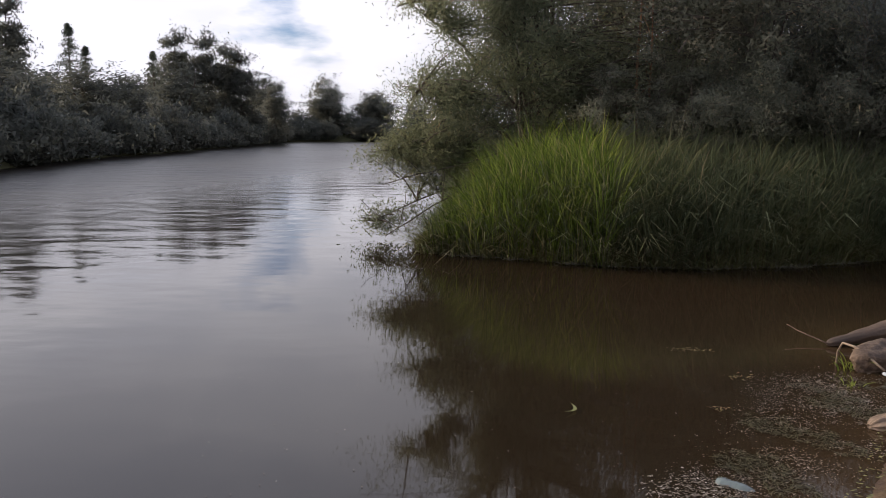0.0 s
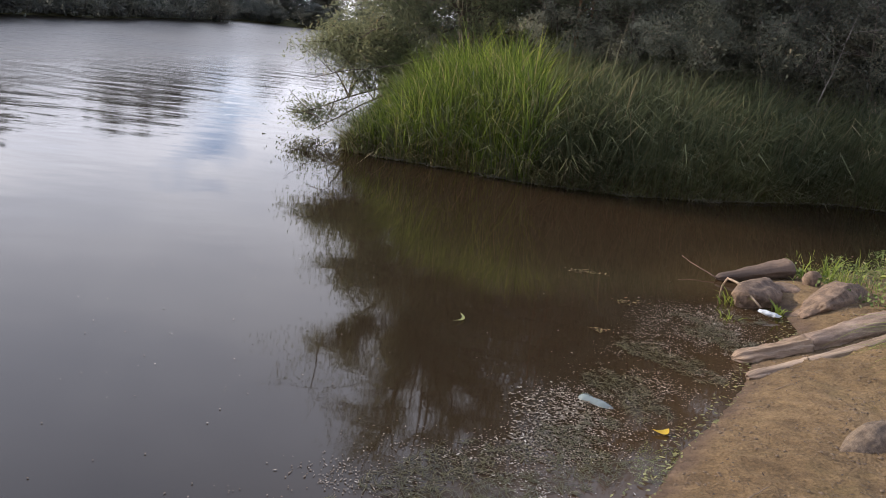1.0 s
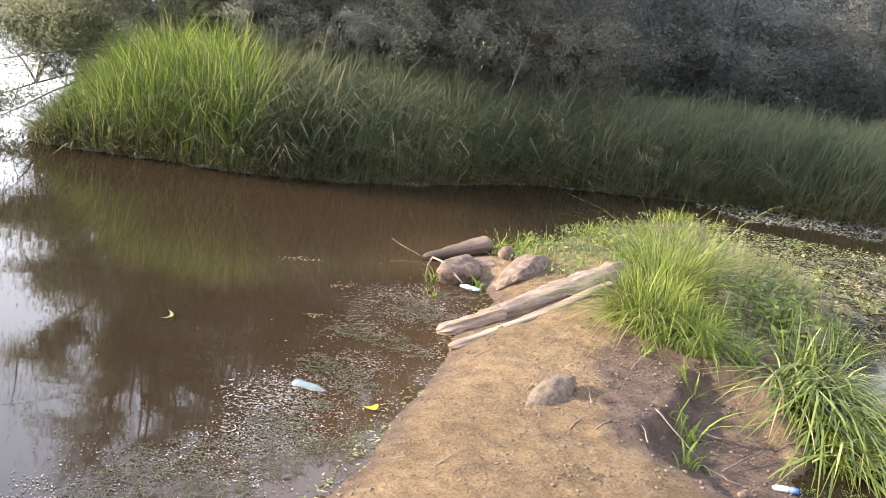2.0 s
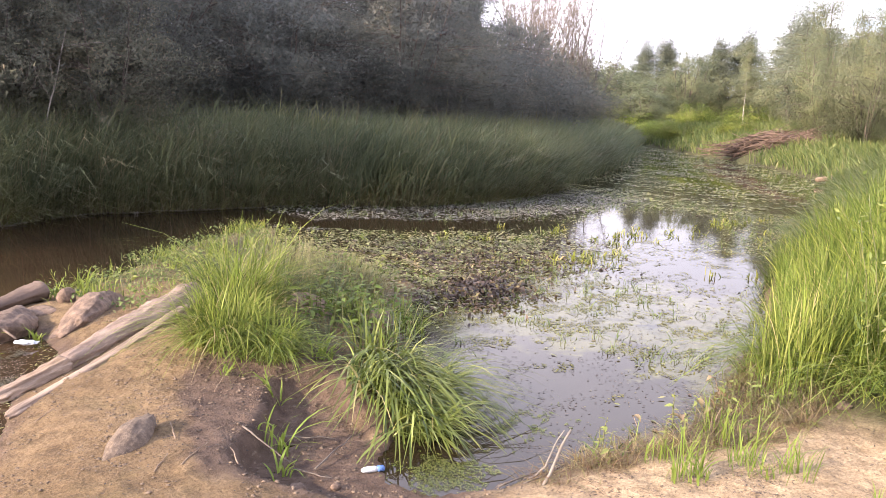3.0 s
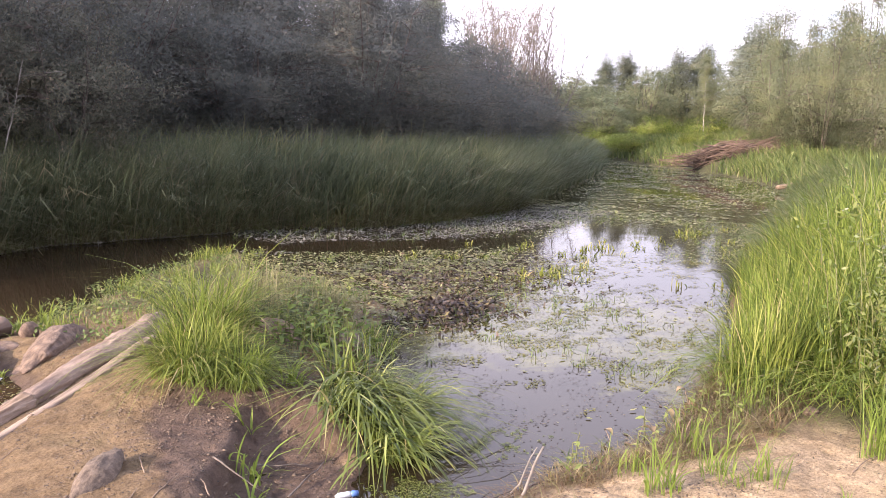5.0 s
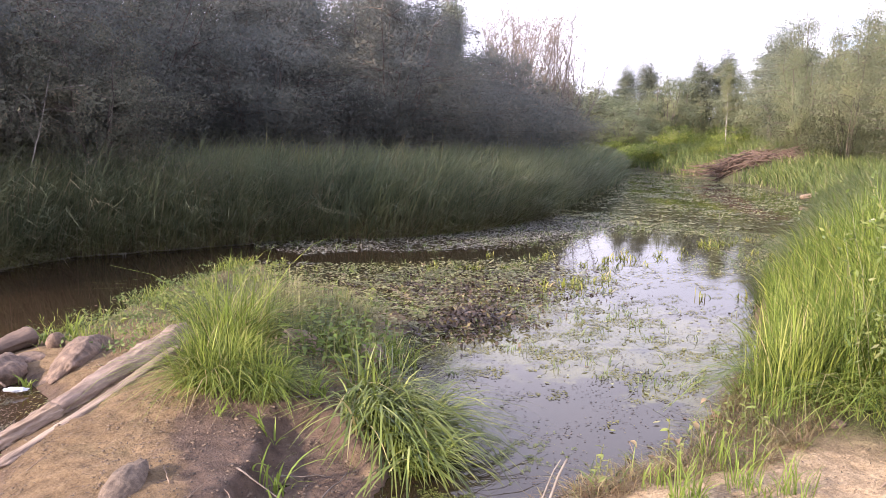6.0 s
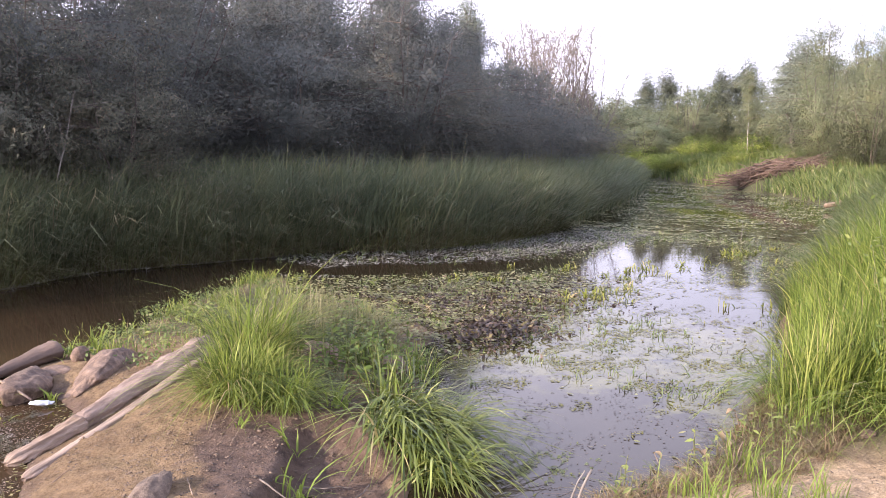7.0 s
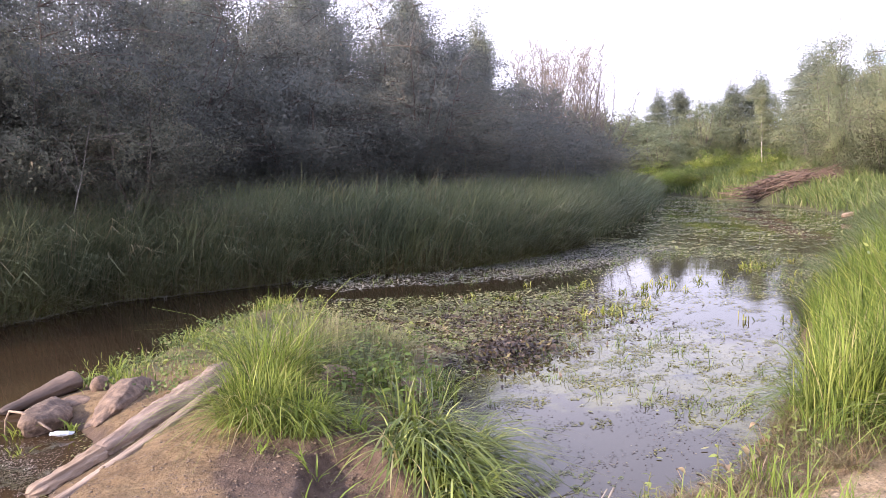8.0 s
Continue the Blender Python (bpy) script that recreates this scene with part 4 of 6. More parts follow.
for (ax, ay), (bx, by) in zip(WEST[1:10], WEST[2:11]):
    n = max(2, int(math.hypot(bx - ax, by - ay) / 2.6))
    for k in range(n):
        q = (k + rr.uniform(0.2, 0.8)) / n
        if ay + (by - ay) * q > 14:
            edge.append((ax + (bx - ax) * q - 0.25, ay + (by - ay) * q + 0.3, rr.uniform(0, 360), rr.uniform(0.8, 1.2), rr.uniform(0.8, 1.4)))
spread_copies(low, edge, "bushes at the far river's edge")
river_tree = woody("riverside_tree", 44, 2, 8.0, 2.6, 220, 36, (0.30, 0.14), [(0.5, (0, 0, 5.2), (2.2, 2.2, 2.6)), (0.5, (0, 0, 2.2), (2.6, 2.6, 2.2))], M_SHORELEAF, M_BARK,
                   "dark leafy tree on the far river shore", "tree", 0.02, 0.16, 0.1, 0.5, twig_every=8)
places = []
shore = [(-20, 22), (-21.5, 30), (-23.5, 36), (-24.5, 41), (-25, 48), (-27, 58), (-28, 69), (-31, 85), (-33, 103), (-29, 113), (-22, 118), (-16, 121), (-9, 118)]
for (ax, ay), (bx, by) in zip(shore[:-1], shore[1:]):
    for k in range(3):
        s = (k + rr.uniform(0, 1)) / 3
        nx, ny = -(by - ay), bx - ax
        ln = math.hypot(nx, ny)
        back = 0.2 + 2.6 * (k % 3) + rr.uniform(0, 1.2)
        far_on = math.hypot(ax, ay) / 60
        places.append((ax + (bx - ax) * s + nx / ln * back, ay + (by - ay) * s + ny / ln * back, rr.uniform(0, 360), 0.85 + 0.25 * far_on, rr.uniform(0.5, 0.8) * (0.72 + 0.28 * far_on)))
places = [(x, y, a, w, h * (0.88 if y < 70 else 1.0)) for x, y, a, w, h in places]
for k in range(11):
    places.append((-31 + 2.7 * k, 115 + 3.5 * math.sin(k * 1.1) + 6 * k / 10, 47 * k, 1.1, 0.40 + 0.07 * math.sin(k * 2.3)))
spread_copies(river_tree, places, "trees on the far river shore")


def spruce(seed):
    rng = np.random.default_rng(seed)
    pts, lines = [], [(np.array([[0, 0, 0], [0, 0, 4], [0, 0, 9.0]], float), np.array([0.14, 0.09, 0.02]), 6)]
    for k in range(150):
        z = 9.0 * (1 - rng.uniform(0, 1) ** 1.4 * 0.9)
        a, reach = rng.uniform(0, 6.28), (9.3 - z) * 0.36 * rng.uniform(0.6, 1.1) + 0.1
        e = np.array([math.cos(a) * reach, math.sin(a) * reach, z - 0.25 * reach])
        b = np.array([0, 0, z])
        lines.append((np.stack([b, (b + e) / 2 + [0, 0, 0.05], e]), np.array([0.03, 0.02, 0.008]), 3))
        s = rng.uniform(0.1, 1.0, 36)
        pts.append(b + (e - b) * s[:, None] + rng.normal(0, 0.10, (36, 3)))
    thing = tagged(new("spruce_tree"), "pointed dark spruce rising above the far shore", "tree")
    part("trunk", tube_set(rng, lines), M_BARK, thing)
    part("crown", leaves(rng, np.concatenate(pts), 0.20, 0.06, 0.5, simple=True), M_NEEDLE, thing)
    return thing


spread_copies(spruce(51), [(-33.6, 61, 0, 0.95, 0.88), (-35, 66, 40, 0.9, 0.76), (-32, 72, 200, 0.9, 0.8)], "spruces on the far shore")
# tall group and low line beyond the river
spread_copies(woody("shore_aspen", 45, 1, 9.5, 2.4, 280, 34, (0.28, 0.13), [(0.6, (0, 0, 6.4), (1.9, 1.9, 2.9)), (0.4, (0, 0, 3.2), (2.3, 2.3, 2.4))], M_SHORELEAF, M_BARK,
                    "tall dark aspen on the far river shore", "tree", 0.1, 0.16, 0.1, 0.5),
              [(-31.5, 76, 0, 1.1, 0.98), (-29.8, 78, 80, 1.0, 1.0), (-28.4, 80, 170, 1.05, 0.95), (-26.6, 79, 260, 1.1, 0.92), (-24.6, 84, 20, 0.9, 0.72), (-26, 33.5, 60, 0.9, 0.62), (-36.4, 58, 30, 0.9, 0.98)],
              "tall trees on the far shore")


# ---- near the shore: logs, stones, litter ----
def log(name, a, b, r0, r1, seed, mat, label, flat=1.0, knots=0.10, category="log"):
    rng = np.random.default_rng(seed)
    a, b = Vector(a), Vector(b)
    size = (b - a).length
    k, n = 60, 32
    y = np.linspace(0, size, k)
    ang = np.arange(n) / n * 2 * math.pi
    r = np.linspace(r0, r1, k)[:, None] * (1 + knots * (wave(y[:, None] * 1.0, ang[None] * 0.35, size * 0.35, seed) * 0.7 + wave(np.cos(ang)[None] * 0.5 + 0 * y[:, None], np.sin(ang)[None] * 0.5 + y[:, None] * 0.12, 0.33, seed + 1)))
    r = r * (1 + 0.025 * rng.standard_normal((k, n)))
    r = r * (1 + 0.035 * np.sin(7 * ang[None] + 3 * wave(y[:, None] + 0 * ang[None], 0 * y[:, None] + seed, 0.9, seed)) + 0.02 * np.sin(13 * ang[None] + 2 * wave(y[:, None] + 0 * ang[None], 0 * y[:, None] + 3.0, 0.5, seed + 5)))
    close = np.clip(np.minimum(y, size - y) / (0.9 * r0 + 0.02), 0.0, 1)
    r = r * np.sqrt(np.clip(1 - (1 - close) ** 2, 0.12, 1))[:, None]
    sway = 0.03 * size * np.sin(y / size * math.pi * 1.3 + seed)
    v = np.stack([r * np.cos(ang)[None] + sway[:, None] * 0.4, y[:, None] + 0.25 * r * rng.uniform(-1, 1, (k, n)) * np.isin(np.arange(k), [0, k - 1])[:, None], r * np.sin(ang)[None] * flat], -1).reshape(-1, 3)
    i, j = np.meshgrid(np.arange(k - 1), np.arange(n), indexing="ij")
    q = np.stack([i * n + j, i * n + (j + 1) % n, (i + 1) * n + (j + 1) % n, (i + 1) * n + j], -1).reshape(-1, 4)[:, ::-1]
    v = np.concatenate([v, [[0, 0.02, 0], [0, size - 0.01, 0]]])
    j = np.arange(n)
    t = np.concatenate([np.stack([(j + 1) % n, j, np.full(n, k * n)], -1), np.stack([(k - 1) * n + j, (k - 1) * n + (j + 1) % n, np.full(n, k * n + 1)], -1)])
    ob = tagged(solid(name, (v, q, t), mat), label, category)
    ob.matrix_basis = Matrix.Translation(a) @ (b - a).to_track_quat("Y", "Z").to_matrix().to_4x4()
    return ob


def stone(name, x, y, z, size, turn, seed, mat, label, rough=0.16, tilt=0.0, facets=0.6):
    bm = bmesh.new()
    bmesh.ops.create_icosphere(bm, subdivisions=5 if size[0] > 0.1 else 2, radius=1.0)
    shift = Vector((seed * 3.1, seed * 1.7, seed * 0.9))
    pick = random.Random(seed)
    planes = [(Vector((pick.gauss(0, 1), pick.gauss(0, 1), pick.gauss(0, 0.8))).normalized(), pick.uniform(0.55, 0.9)) for _ in range(9)]
    for v in bm.verts:
        d = v.co.copy()
        f = 1 + rough * noise.noise(d * 1.1 + shift) * 1.6 + rough * 0.5 * noise.noise(d * 3 + shift) + rough * 0.16 * noise.noise(d * 9 + shift)
        p = d * f
        for n, cut in planes:
            over = p.dot(n) - cut
            if over > 0:
                p -= n * over * facets
        p *= 1 + 0.035 * noise.noise(d * 14 + shift) + 0.02 * noise.noise(d * 30 + shift)
        v.co = Vector((p.x * size[0], p.y * size[1], p.z * size[2]))
    for f in bm.faces:
        f.smooth = True
    me = bpy.data.meshes.new(name)
    bm.to_mesh(me)
    bm.free()
    ob = tagged(solid(name, me, mat), label, "stone")
    ob.matrix_basis = pose(x, y, z, 0, tilt, turn)
    return ob


def lay(x, y, up):
    return (x, y, max(float(height(x, y)), 0.0) + up)


log("driftwood_log", lay(2.66, 4.42, 0.012), lay(3.98, 5.26, 0.03), 0.07, 0.125, 61, M_DRIFT, "long weathered driftwood log lying half buried in sand", 0.85, 0.14)
log("broken_log", (2.22, 4.30, 0.012), lay(2.70, 4.44, 0.03), 0.05, 0.07, 62, M_PALEWOOD, "pale broken piece of log at the waterline", 0.85, 0.28)
log("driftwood_pole", lay(2.20, 4.00, 0.02), lay(3.76, 4.92, 0.03), 0.038, 0.048, 63, M_PALEWOOD, "thin pale pole buried in the sand beside the log", 0.7, 0.14)
log("dark_log", (2.62, 6.10, 0.02), (3.28, 6.30, 0.12), 0.03, 0.10, 64, M_DARKWOOD, "dark tapered stump of log pointing into the water", 0.8, 0.10)
stone("boulder", 2.78, 5.62, 0.04, (0.33, 0.16, 0.12), 48, 2, M_STONE, "smooth brown rounded stone at the waterline")
stone("boulder", 3.31, 5.98, 0.12, (0.075, 0.07, 0.085), 20, 3, M_STONE, "small brown rounded stone between the logs")
stone("boulder", 3.36, 5.60, 0.06, (0.50, 0.17, 0.16), 42, 4, M_STONE, "long ridged brown stone beside the log", 0.26)
stone("boulder", 3.08, 5.86, 0.03, (0.16, 0.12, 0.08), 10, 5, M_STONE, "low wet brown stone between the logs")
stone("boulder", 3.12, 5.40, 0.01, (0.24, 0.10, 0.07), 30, 6, M_STONE, "flat brown stone half sunk in sand")
stone("sandy_rock", 2.40, 3.06, float(height(2.4, 3.06)) - 0.005, (0.21, 0.075, 0.085), 34, 7, M_ROCK, "rough grey-brown rock lying on the sand", 0.14, -16, 0.2)
stone("boulder", 4.80, 4.09, 0.12, (0.22, 0.12, 0.13), 60, 8, M_STONE, "brown stone nearly hidden in the grass tufts")
stone("boulder", 4.42, 4.42, 0.18, (0.20, 0.14, 0.15), 100, 9, M_STONE, "brown stone nearly hidden in the grass tufts")
for k, (x, y, r) in enumerate([(5.75, 1.12, 0.05), (5.85, 1.22, 0.035), (5.62, 1.16, 0.03), (5.05, 0.35, 0.03), (2.86, 2.44, 0.04), (3.02, 2.36, 0.025), (5.3, 0.2, 0.04), (4.14, 1.22, 0.02)]):
    stone("pebble", x, y, float(height(x, y)) + r * 0.3, (r * 1.2, r, r * 0.7), 40 * k, 11 + k, M_STONE, "small brown pebble lying on the bank")


def stick(name, line, r0, r1, mat, label, seed):
    rng = np.random.default_rng(seed)
    p = bend_line(rng, line[0], line[1], 8, 0.11)
    return tagged(solid(name, tube(p, np.linspace(r0, r1, 8), 7), mat), label, "stick")


def on(x, y, up=0.0):
    return (x, y, float(height(x, y)) + up)


stick("stick", (on(3.78, 1.86, -0.03), (3.84, 1.72, 0.30)), 0.006, 0.003, M_DEADBARK, "second brown stick leaning beside the first", 73)
stick("stick", (on(3.70, 1.73, -0.03), (3.78, 1.65, 0.33)), 0.009, 0.005, M_DEADBARK, "brown stick stuck upright in the sand edge", 71)
stick("twig", ((2.63, 6.10, 0.02), (2.42, 6.36, 0.10)), 0.006, 0.003, M_BRUSH, "thin bare twig jutting out over the water", 72)
for k, (a, b) in enumerate([((2.43, 2.66), (2.66, 2.83)), ((2.64, 2.56), (2.70, 2.72)), ((2.33, 2.70), (2.46, 2.83)), ((2.55, 2.93), (2.62, 3.10)), ((2.72, 2.44), (2.92, 2.30)),
                            ((1.66, 2.50), (1.82, 2.60)), ((3.0, 3.35), (3.14, 3.5)), ((2.25, 3.75), (2.36, 3.8)), ((4.35, 1.05), (4.7, 1.0)), ((4.9, 0.65), (5.3, 0.6))]):
    stick("twig", (on(*a, 0.006), on(*b, 0.012)), 0.0036, 0.0018, M_STICK, "dry twig lying on the trodden sand", 80 + k)
for k, (a, b) in enumerate([((3.60, 1.90), (3.98, 1.80)), ((3.75, 1.84), (4.25, 1.76)), ((4.05, 1.80), (4.52, 1.66)), ((3.66, 1.80), (3.9, 1.78)), ((4.3, 1.70), (4.75, 1.60)), ((3.05, 2.55), (3.4, 2.72)),
                            ((2.98, 2.62), (3.05, 2.42)), ((3.15, 2.95), (3.32, 2.75)), ((3.62, 3.45), (3.84, 3.42)), ((2.88, 2.9), (3.0, 2.62))]):
    stick("driftwood_twig", (on(*a, 0.012), on(*b, 0.022)), 0.005, 0.0022, M_BARK, "brown twig washed up along the inlet", 700 + k)
log("far_log", (30.2, 10.15, 0.16), (31.2, 8.95, 0.46), 0.085, 0.07, 65, M_STICK, "pale fallen log lying on the distant bank")


def brush_pile():
    rng = np.random.default_rng(91)
    thing = tagged(new("brush_pile"), "heap of brown cut branches at the water's edge", "brush pile")
    thing.matrix_basis = Matrix.Translation((45.2, 18.6, 0.0))
    for k in range(380):
        u = rng.uniform(0, 1)
        a = np.array([0.43, -0.9, 0]) * (-1.5 + 5.0 * u) + np.array([0.9, 0.43, 0]) * rng.normal(0, 0.5)
        go = rng.normal(0, 0.75) - 1.12 + (math.pi if rng.uniform() < 0.4 else 0)
        e = a + np.array([math.cos(go), math.sin(go), 0]) * rng.uniform(0.8, 2.6)
        heap = 0.9 * math.exp(-((u - 0.35) / 0.4) ** 2)
        a[2] = float(height(a[0] + 45.2, a[1] + 18.6)) + heap * rng.uniform(0.0, 1.0)
        e[2] = max(float(height(e[0] + 45.2, e[1] + 18.6)), 0) + heap * rng.uniform(0.1, 1.25) + 0.05
        part("branch", tube(bend_line(rng, a, e, 5, 0.07), np.linspace(0.028, 0.009, 5), 5), M_BRUSH, thing)


brush_pile()


def litter():
    # floating bottle, crushed and half sunk
    rng = np.random.default_rng(95)
    prof = np.array([(0, 0.006), (0.004, 0.026), (0.03, 0.031), (0.06, 0.027), (0.09, 0.031), (0.125, 0.030), (0.155, 0.022), (0.175, 0.012), (0.195, 0.012)])
    n = 20
    ang = np.arange(n) / n * 2 * math.pi
    dent = 1 + 0.16 * wave(np.cos(ang)[None] * 0.6 + 0 * prof[:, :1], np.sin(ang)[None] * 0.6 + prof[:, :1] * 6, 0.7, 95)
    v = np.stack([prof[:, :1] + 0 * ang[None], prof[:, 1:] * np.cos(ang)[None] * dent, prof[:, 1:] * np.sin(ang)[None] * dent * 0.8], -1).reshape(-1, 3)
    i, j = np.meshgrid(np.arange(len(prof) - 1), np.arange(n), indexing="ij")
    q = np.stack([i * n + j, i * n + (j + 1) % n, (i + 1) * n + (j + 1) % n, (i + 1) * n + j], -1).reshape(-1, 4)
    thing = tagged(new("plastic_bottle"), "crushed pale plastic bottle floating in foam", "bottle")
    part("body", (v, q, None), M_BOTTLE, thing)
    part("cap", tube([(0.193, 0, 0), (0.199, 0, 0), (0.212, 0, 0)], [0.014, 0.0145, 0.013], 14), M_BOTTLE, thing, "pale screw cap")
    thing.matrix_basis = pose(1.25, 3.53, -0.004, 0, 3, -36) @ Matrix.Diagonal((1.05, 1.3, 1.0, 1))
    # wrapper in the wet hollow
    thing = tagged(new("plastic_tube"), "small white and blue plastic tube in the mud", "litter")
    part("body", tube(bend_line(rng, (0, 0, 0), (0.085, 0, 0.0), 6, 0.03), [0.008, 0.016, 0.017, 0.016, 0.017, 0.016], 12), M_WHITE, thing)
    part("band", tube([(0.085, 0, 0), (0.10, 0.001, 0.001), (0.125, 0.001, 0.002)], [0.0165, 0.0175, 0.015], 12), M_BLUE, thing, "blue end")
    thing.matrix_basis = pose(3.22, 2.42, float(max(height(3.25, 2.41), 0)) + 0.012, 0, 0, -24) @ Matrix.Diagonal((0.9, 0.9, 0.9, 1))
    # scrap of white plastic on a pale stalk
    bm = bmesh.new()
    bmesh.ops.create_icosphere(bm, subdivisions=3, radius=1)
    for u in bm.verts:
        f = 1 + 0.45 * noise.noise(u.co * 2.2)
        u.co = Vector((u.co.x * 0.085 * f, u.co.y * 0.035 * f, u.co.z * 0.022 * f))
    me = bpy.data.meshes.new("plastic_scrap")
    bm.to_mesh(me)
    bm.free()
    tagged(solid("plastic_scrap", me, M_WHITE), "crumpled scrap of white plastic beside the stones", "litter").matrix_basis = pose(2.74, 5.22, 0.035, 4, 6, -20) @ Matrix.Diagonal((0.8, 0.8, 0.7, 1))
    p = np.array([(2.50, 5.56, 0.0), (2.51, 5.57, 0.10), (2.54, 5.58, 0.155), (2.59, 5.50, 0.15), (2.64, 5.40, 0.11), (2.70, 5.28, 0.05)])
    tagged(solid("pale_stalk", tube(p, [0.008, 0.008, 0.009, 0.010, 0.010, 0.007], 7), M_PALEWOOD), "bent pale dead stalk rising from the shallows", "stalk")
    # leaves and sprigs lying on the water
    for name, x, y, length, width, turn, mat, label in (("fallen_leaf", 1.575, 3.22, 0.085, 0.042, 20, M_YELLOW, "single yellow leaf floating by the sand"),
                                                        ("floating_sprig", 0.65, 4.42, 0.16, 0.02, 75, M_PAD, "pale curled blade floating on the brown water")):
        s = np.linspace(-1, 1, 9)
        w = width * 0.5 * np.maximum(1 - s ** 2, 0.02) ** 0.7
        c = np.stack([s * length / 2, 0.25 * length * (s ** 2 - 0.4), 0.004 + 0.008 * s ** 2], -1)
        v = np.concatenate([c + np.stack([0 * s, w, 0.15 * w], -1), c, c + np.stack([0 * s, -w, 0.15 * w], -1)])
        i = np.arange(8)
        q = np.concatenate([np.stack([i, i + 1, i + 10, i + 9], -1), np.stack([i + 9, i + 10, i + 19, i + 18], -1)])
        tagged(solid(name, (v, q, None), mat), label, "leaf").matrix_basis = pose(x, y, 0.006, 0, 0, turn)


litter()


# ---- tufts ----
def tuft(name, x, y, count, tall, width, radius, bend, mat, label, seed, lean=None, levels=6, droop=0.45, squash=(1, 1), single=60, stray=0.55):
    """A tuft: its foremost blades are parts, the mass behind them is one."""
    rng = np.random.default_rng(seed)
    a, r = rng.uniform(0, 2 * math.pi, count), radius * np.sqrt(rng.uniform(0, 1, count))
    knot = rng.integers(0, 7, count)
    kx, ky = rng.normal(0, radius * 0.55, 7)[knot], rng.normal(0, radius * 0.55, 7)[knot]
    px, py = x + (np.cos(a) * r * 0.75 + kx) * squash[0], y + (np.sin(a) * r * 0.75 + ky) * squash[1]
    turn = a + rng.normal(0, 0.8, count) + rng.normal(0, 0.5, 7)[knot]
    if lean is not None:
        turn = np.where(rng.uniform(0, 1, count) < 0.82, lean + rng.normal(0, stray, count) + rng.normal(0, 0.55, 7)[knot], turn)
    h = tall * rng.uniform(0.45, 1.15, count) * rng.uniform(0.8, 1.15, 7)[knot]
    root = np.column_stack([px - x, py - y, np.maximum(height(px, py), 0) - 0.02])
    w, b = width * rng.uniform(0.6, 1.25, count), rng.uniform(bend[0], bend[1], count)
    thing = tagged(new(name), label, "grass")
    thing.matrix_basis = Matrix.Translation((x, y, 0))
    order = np.argsort(py + px * 0.4)
    one, rest = order[:min(single, count)], order[min(single, count):]
    for k in one:
        k = np.array([k])
        part("blade", blades(rng, root[k], h[k], w[k], turn[k], b[k], droop, levels), mat, thing)
    if len(rest):
        tagged(part("grass_mass", blades(rng, root[rest], h[rest], w[rest], turn[rest], b[rest], droop, levels), mat, thing), kind="stuff")
    return thing


tuft("grass_tuft", 3.46, 3.86, 1500, 0.44, 0.0056, 0.20, (0.15, 1.6), M_GRASS, "large bright green grass tuft on the sand bar", 101, squash=(0.75, 1.1), single=120, droop=0.62, levels=6)
tuft("grass_tuft", 3.60, 3.60, 420, 0.34, 0.005, 0.13, (0.3, 1.4), M_SEDGEGREEN, "darker drooping grass at the side of the tuft", 116, lean=-1.2, stray=0.9, droop=0.66, levels=6)
tuft("grass_tuft", 3.80, 4.24, 700, 0.66, 0.0054, 0.20, (0.1, 1.35), M_GRASS, "tall bright green grass tuft with arching blades", 102)
tuft("grass_tuft", 3.92, 4.40, 80, 0.92, 0.006, 0.16, (0.5, 1.05), M_GRASS, "few long arching grass blades above the tuft", 103, droop=0.5)
tuft("sedge_tuft", 4.06, 3.16, 330, 0.52, 0.0125, 0.13, (0.6, 1.5), M_SEDGEGREEN, "heavy sedge tuft flopping over into the inlet", 104, lean=-1.35, droop=0.8, levels=7, single=150, stray=0.6)
tuft("sedge_tuft", 3.86, 2.86, 320, 0.48, 0.012, 0.13, (0.5, 1.5), M_SEDGEGREEN, "shorter tangled sedge at the tuft's foot", 114, lean=-1.45, droop=0.76, levels=7, stray=0.6)
tuft("sedge_tuft", 4.10, 2.92, 240, 0.52, 0.0115, 0.12, (0.5, 1.4), M_SEDGEGREEN, "sedge blades flopping sideways over the water", 115, lean=-1.0, droop=0.72, levels=7, stray=0.5)
tuft("sedge_tuft", 3.76, 2.58, 150, 0.40, 0.0115, 0.10, (0.6, 1.5), M_SEDGEGREEN, "sedge blades trailing into the wet hollow", 117, lean=-1.15, droop=0.8, levels=7, stray=0.6)
tuft("sedge_tuft", 4.16, 3.34, 90, 0.50, 0.011, 0.12, (0.1, 0.9), M_SEDGEGREEN, "upright sedge blades behind the flopped tuft", 105, droop=0.55)
tuft("sedge_tuft", 4.30, 3.25, 60, 0.60, 0.007, 0.2, (0.6, 1.2), M_SEDGE, "sedge blades trailing on the creek water", 106, lean=-0.7, droop=0.6)
tuft("weed_patch", 5.10, 5.05, 2600, 0.46, 0.0038, 0.38, (0.05, 0.7), M_DRY, "fuzzy grey-green dry grass on the spit", 107, squash=(1.05, 0.9))
tuft("weed_patch", 4.92, 4.78, 1100, 0.40, 0.0058, 0.34, (0.2, 1.2), M_SEDGE, "green weeds mixed in the dry grass", 108, droop=0.55)
tuft("weed_patch", 4.25, 4.20, 200, 0.20, 0.006, 0.30, (0.2, 1.3), M_SEDGE, "tangled dull grass between the tufts", 112, droop=0.6)
tuft("weed_patch", 4.45, 5.35, 450, 0.14, 0.006, 0.40, (0.2, 1.3), M_SEDGE, "low dull grass behind the logs", 113)
tuft("weed_patch", 5.55, 6.0, 700, 0.14, 0.006, 0.7, (0.2, 1.1), M_SEDGE, "low green weeds at the end of the spit", 109)
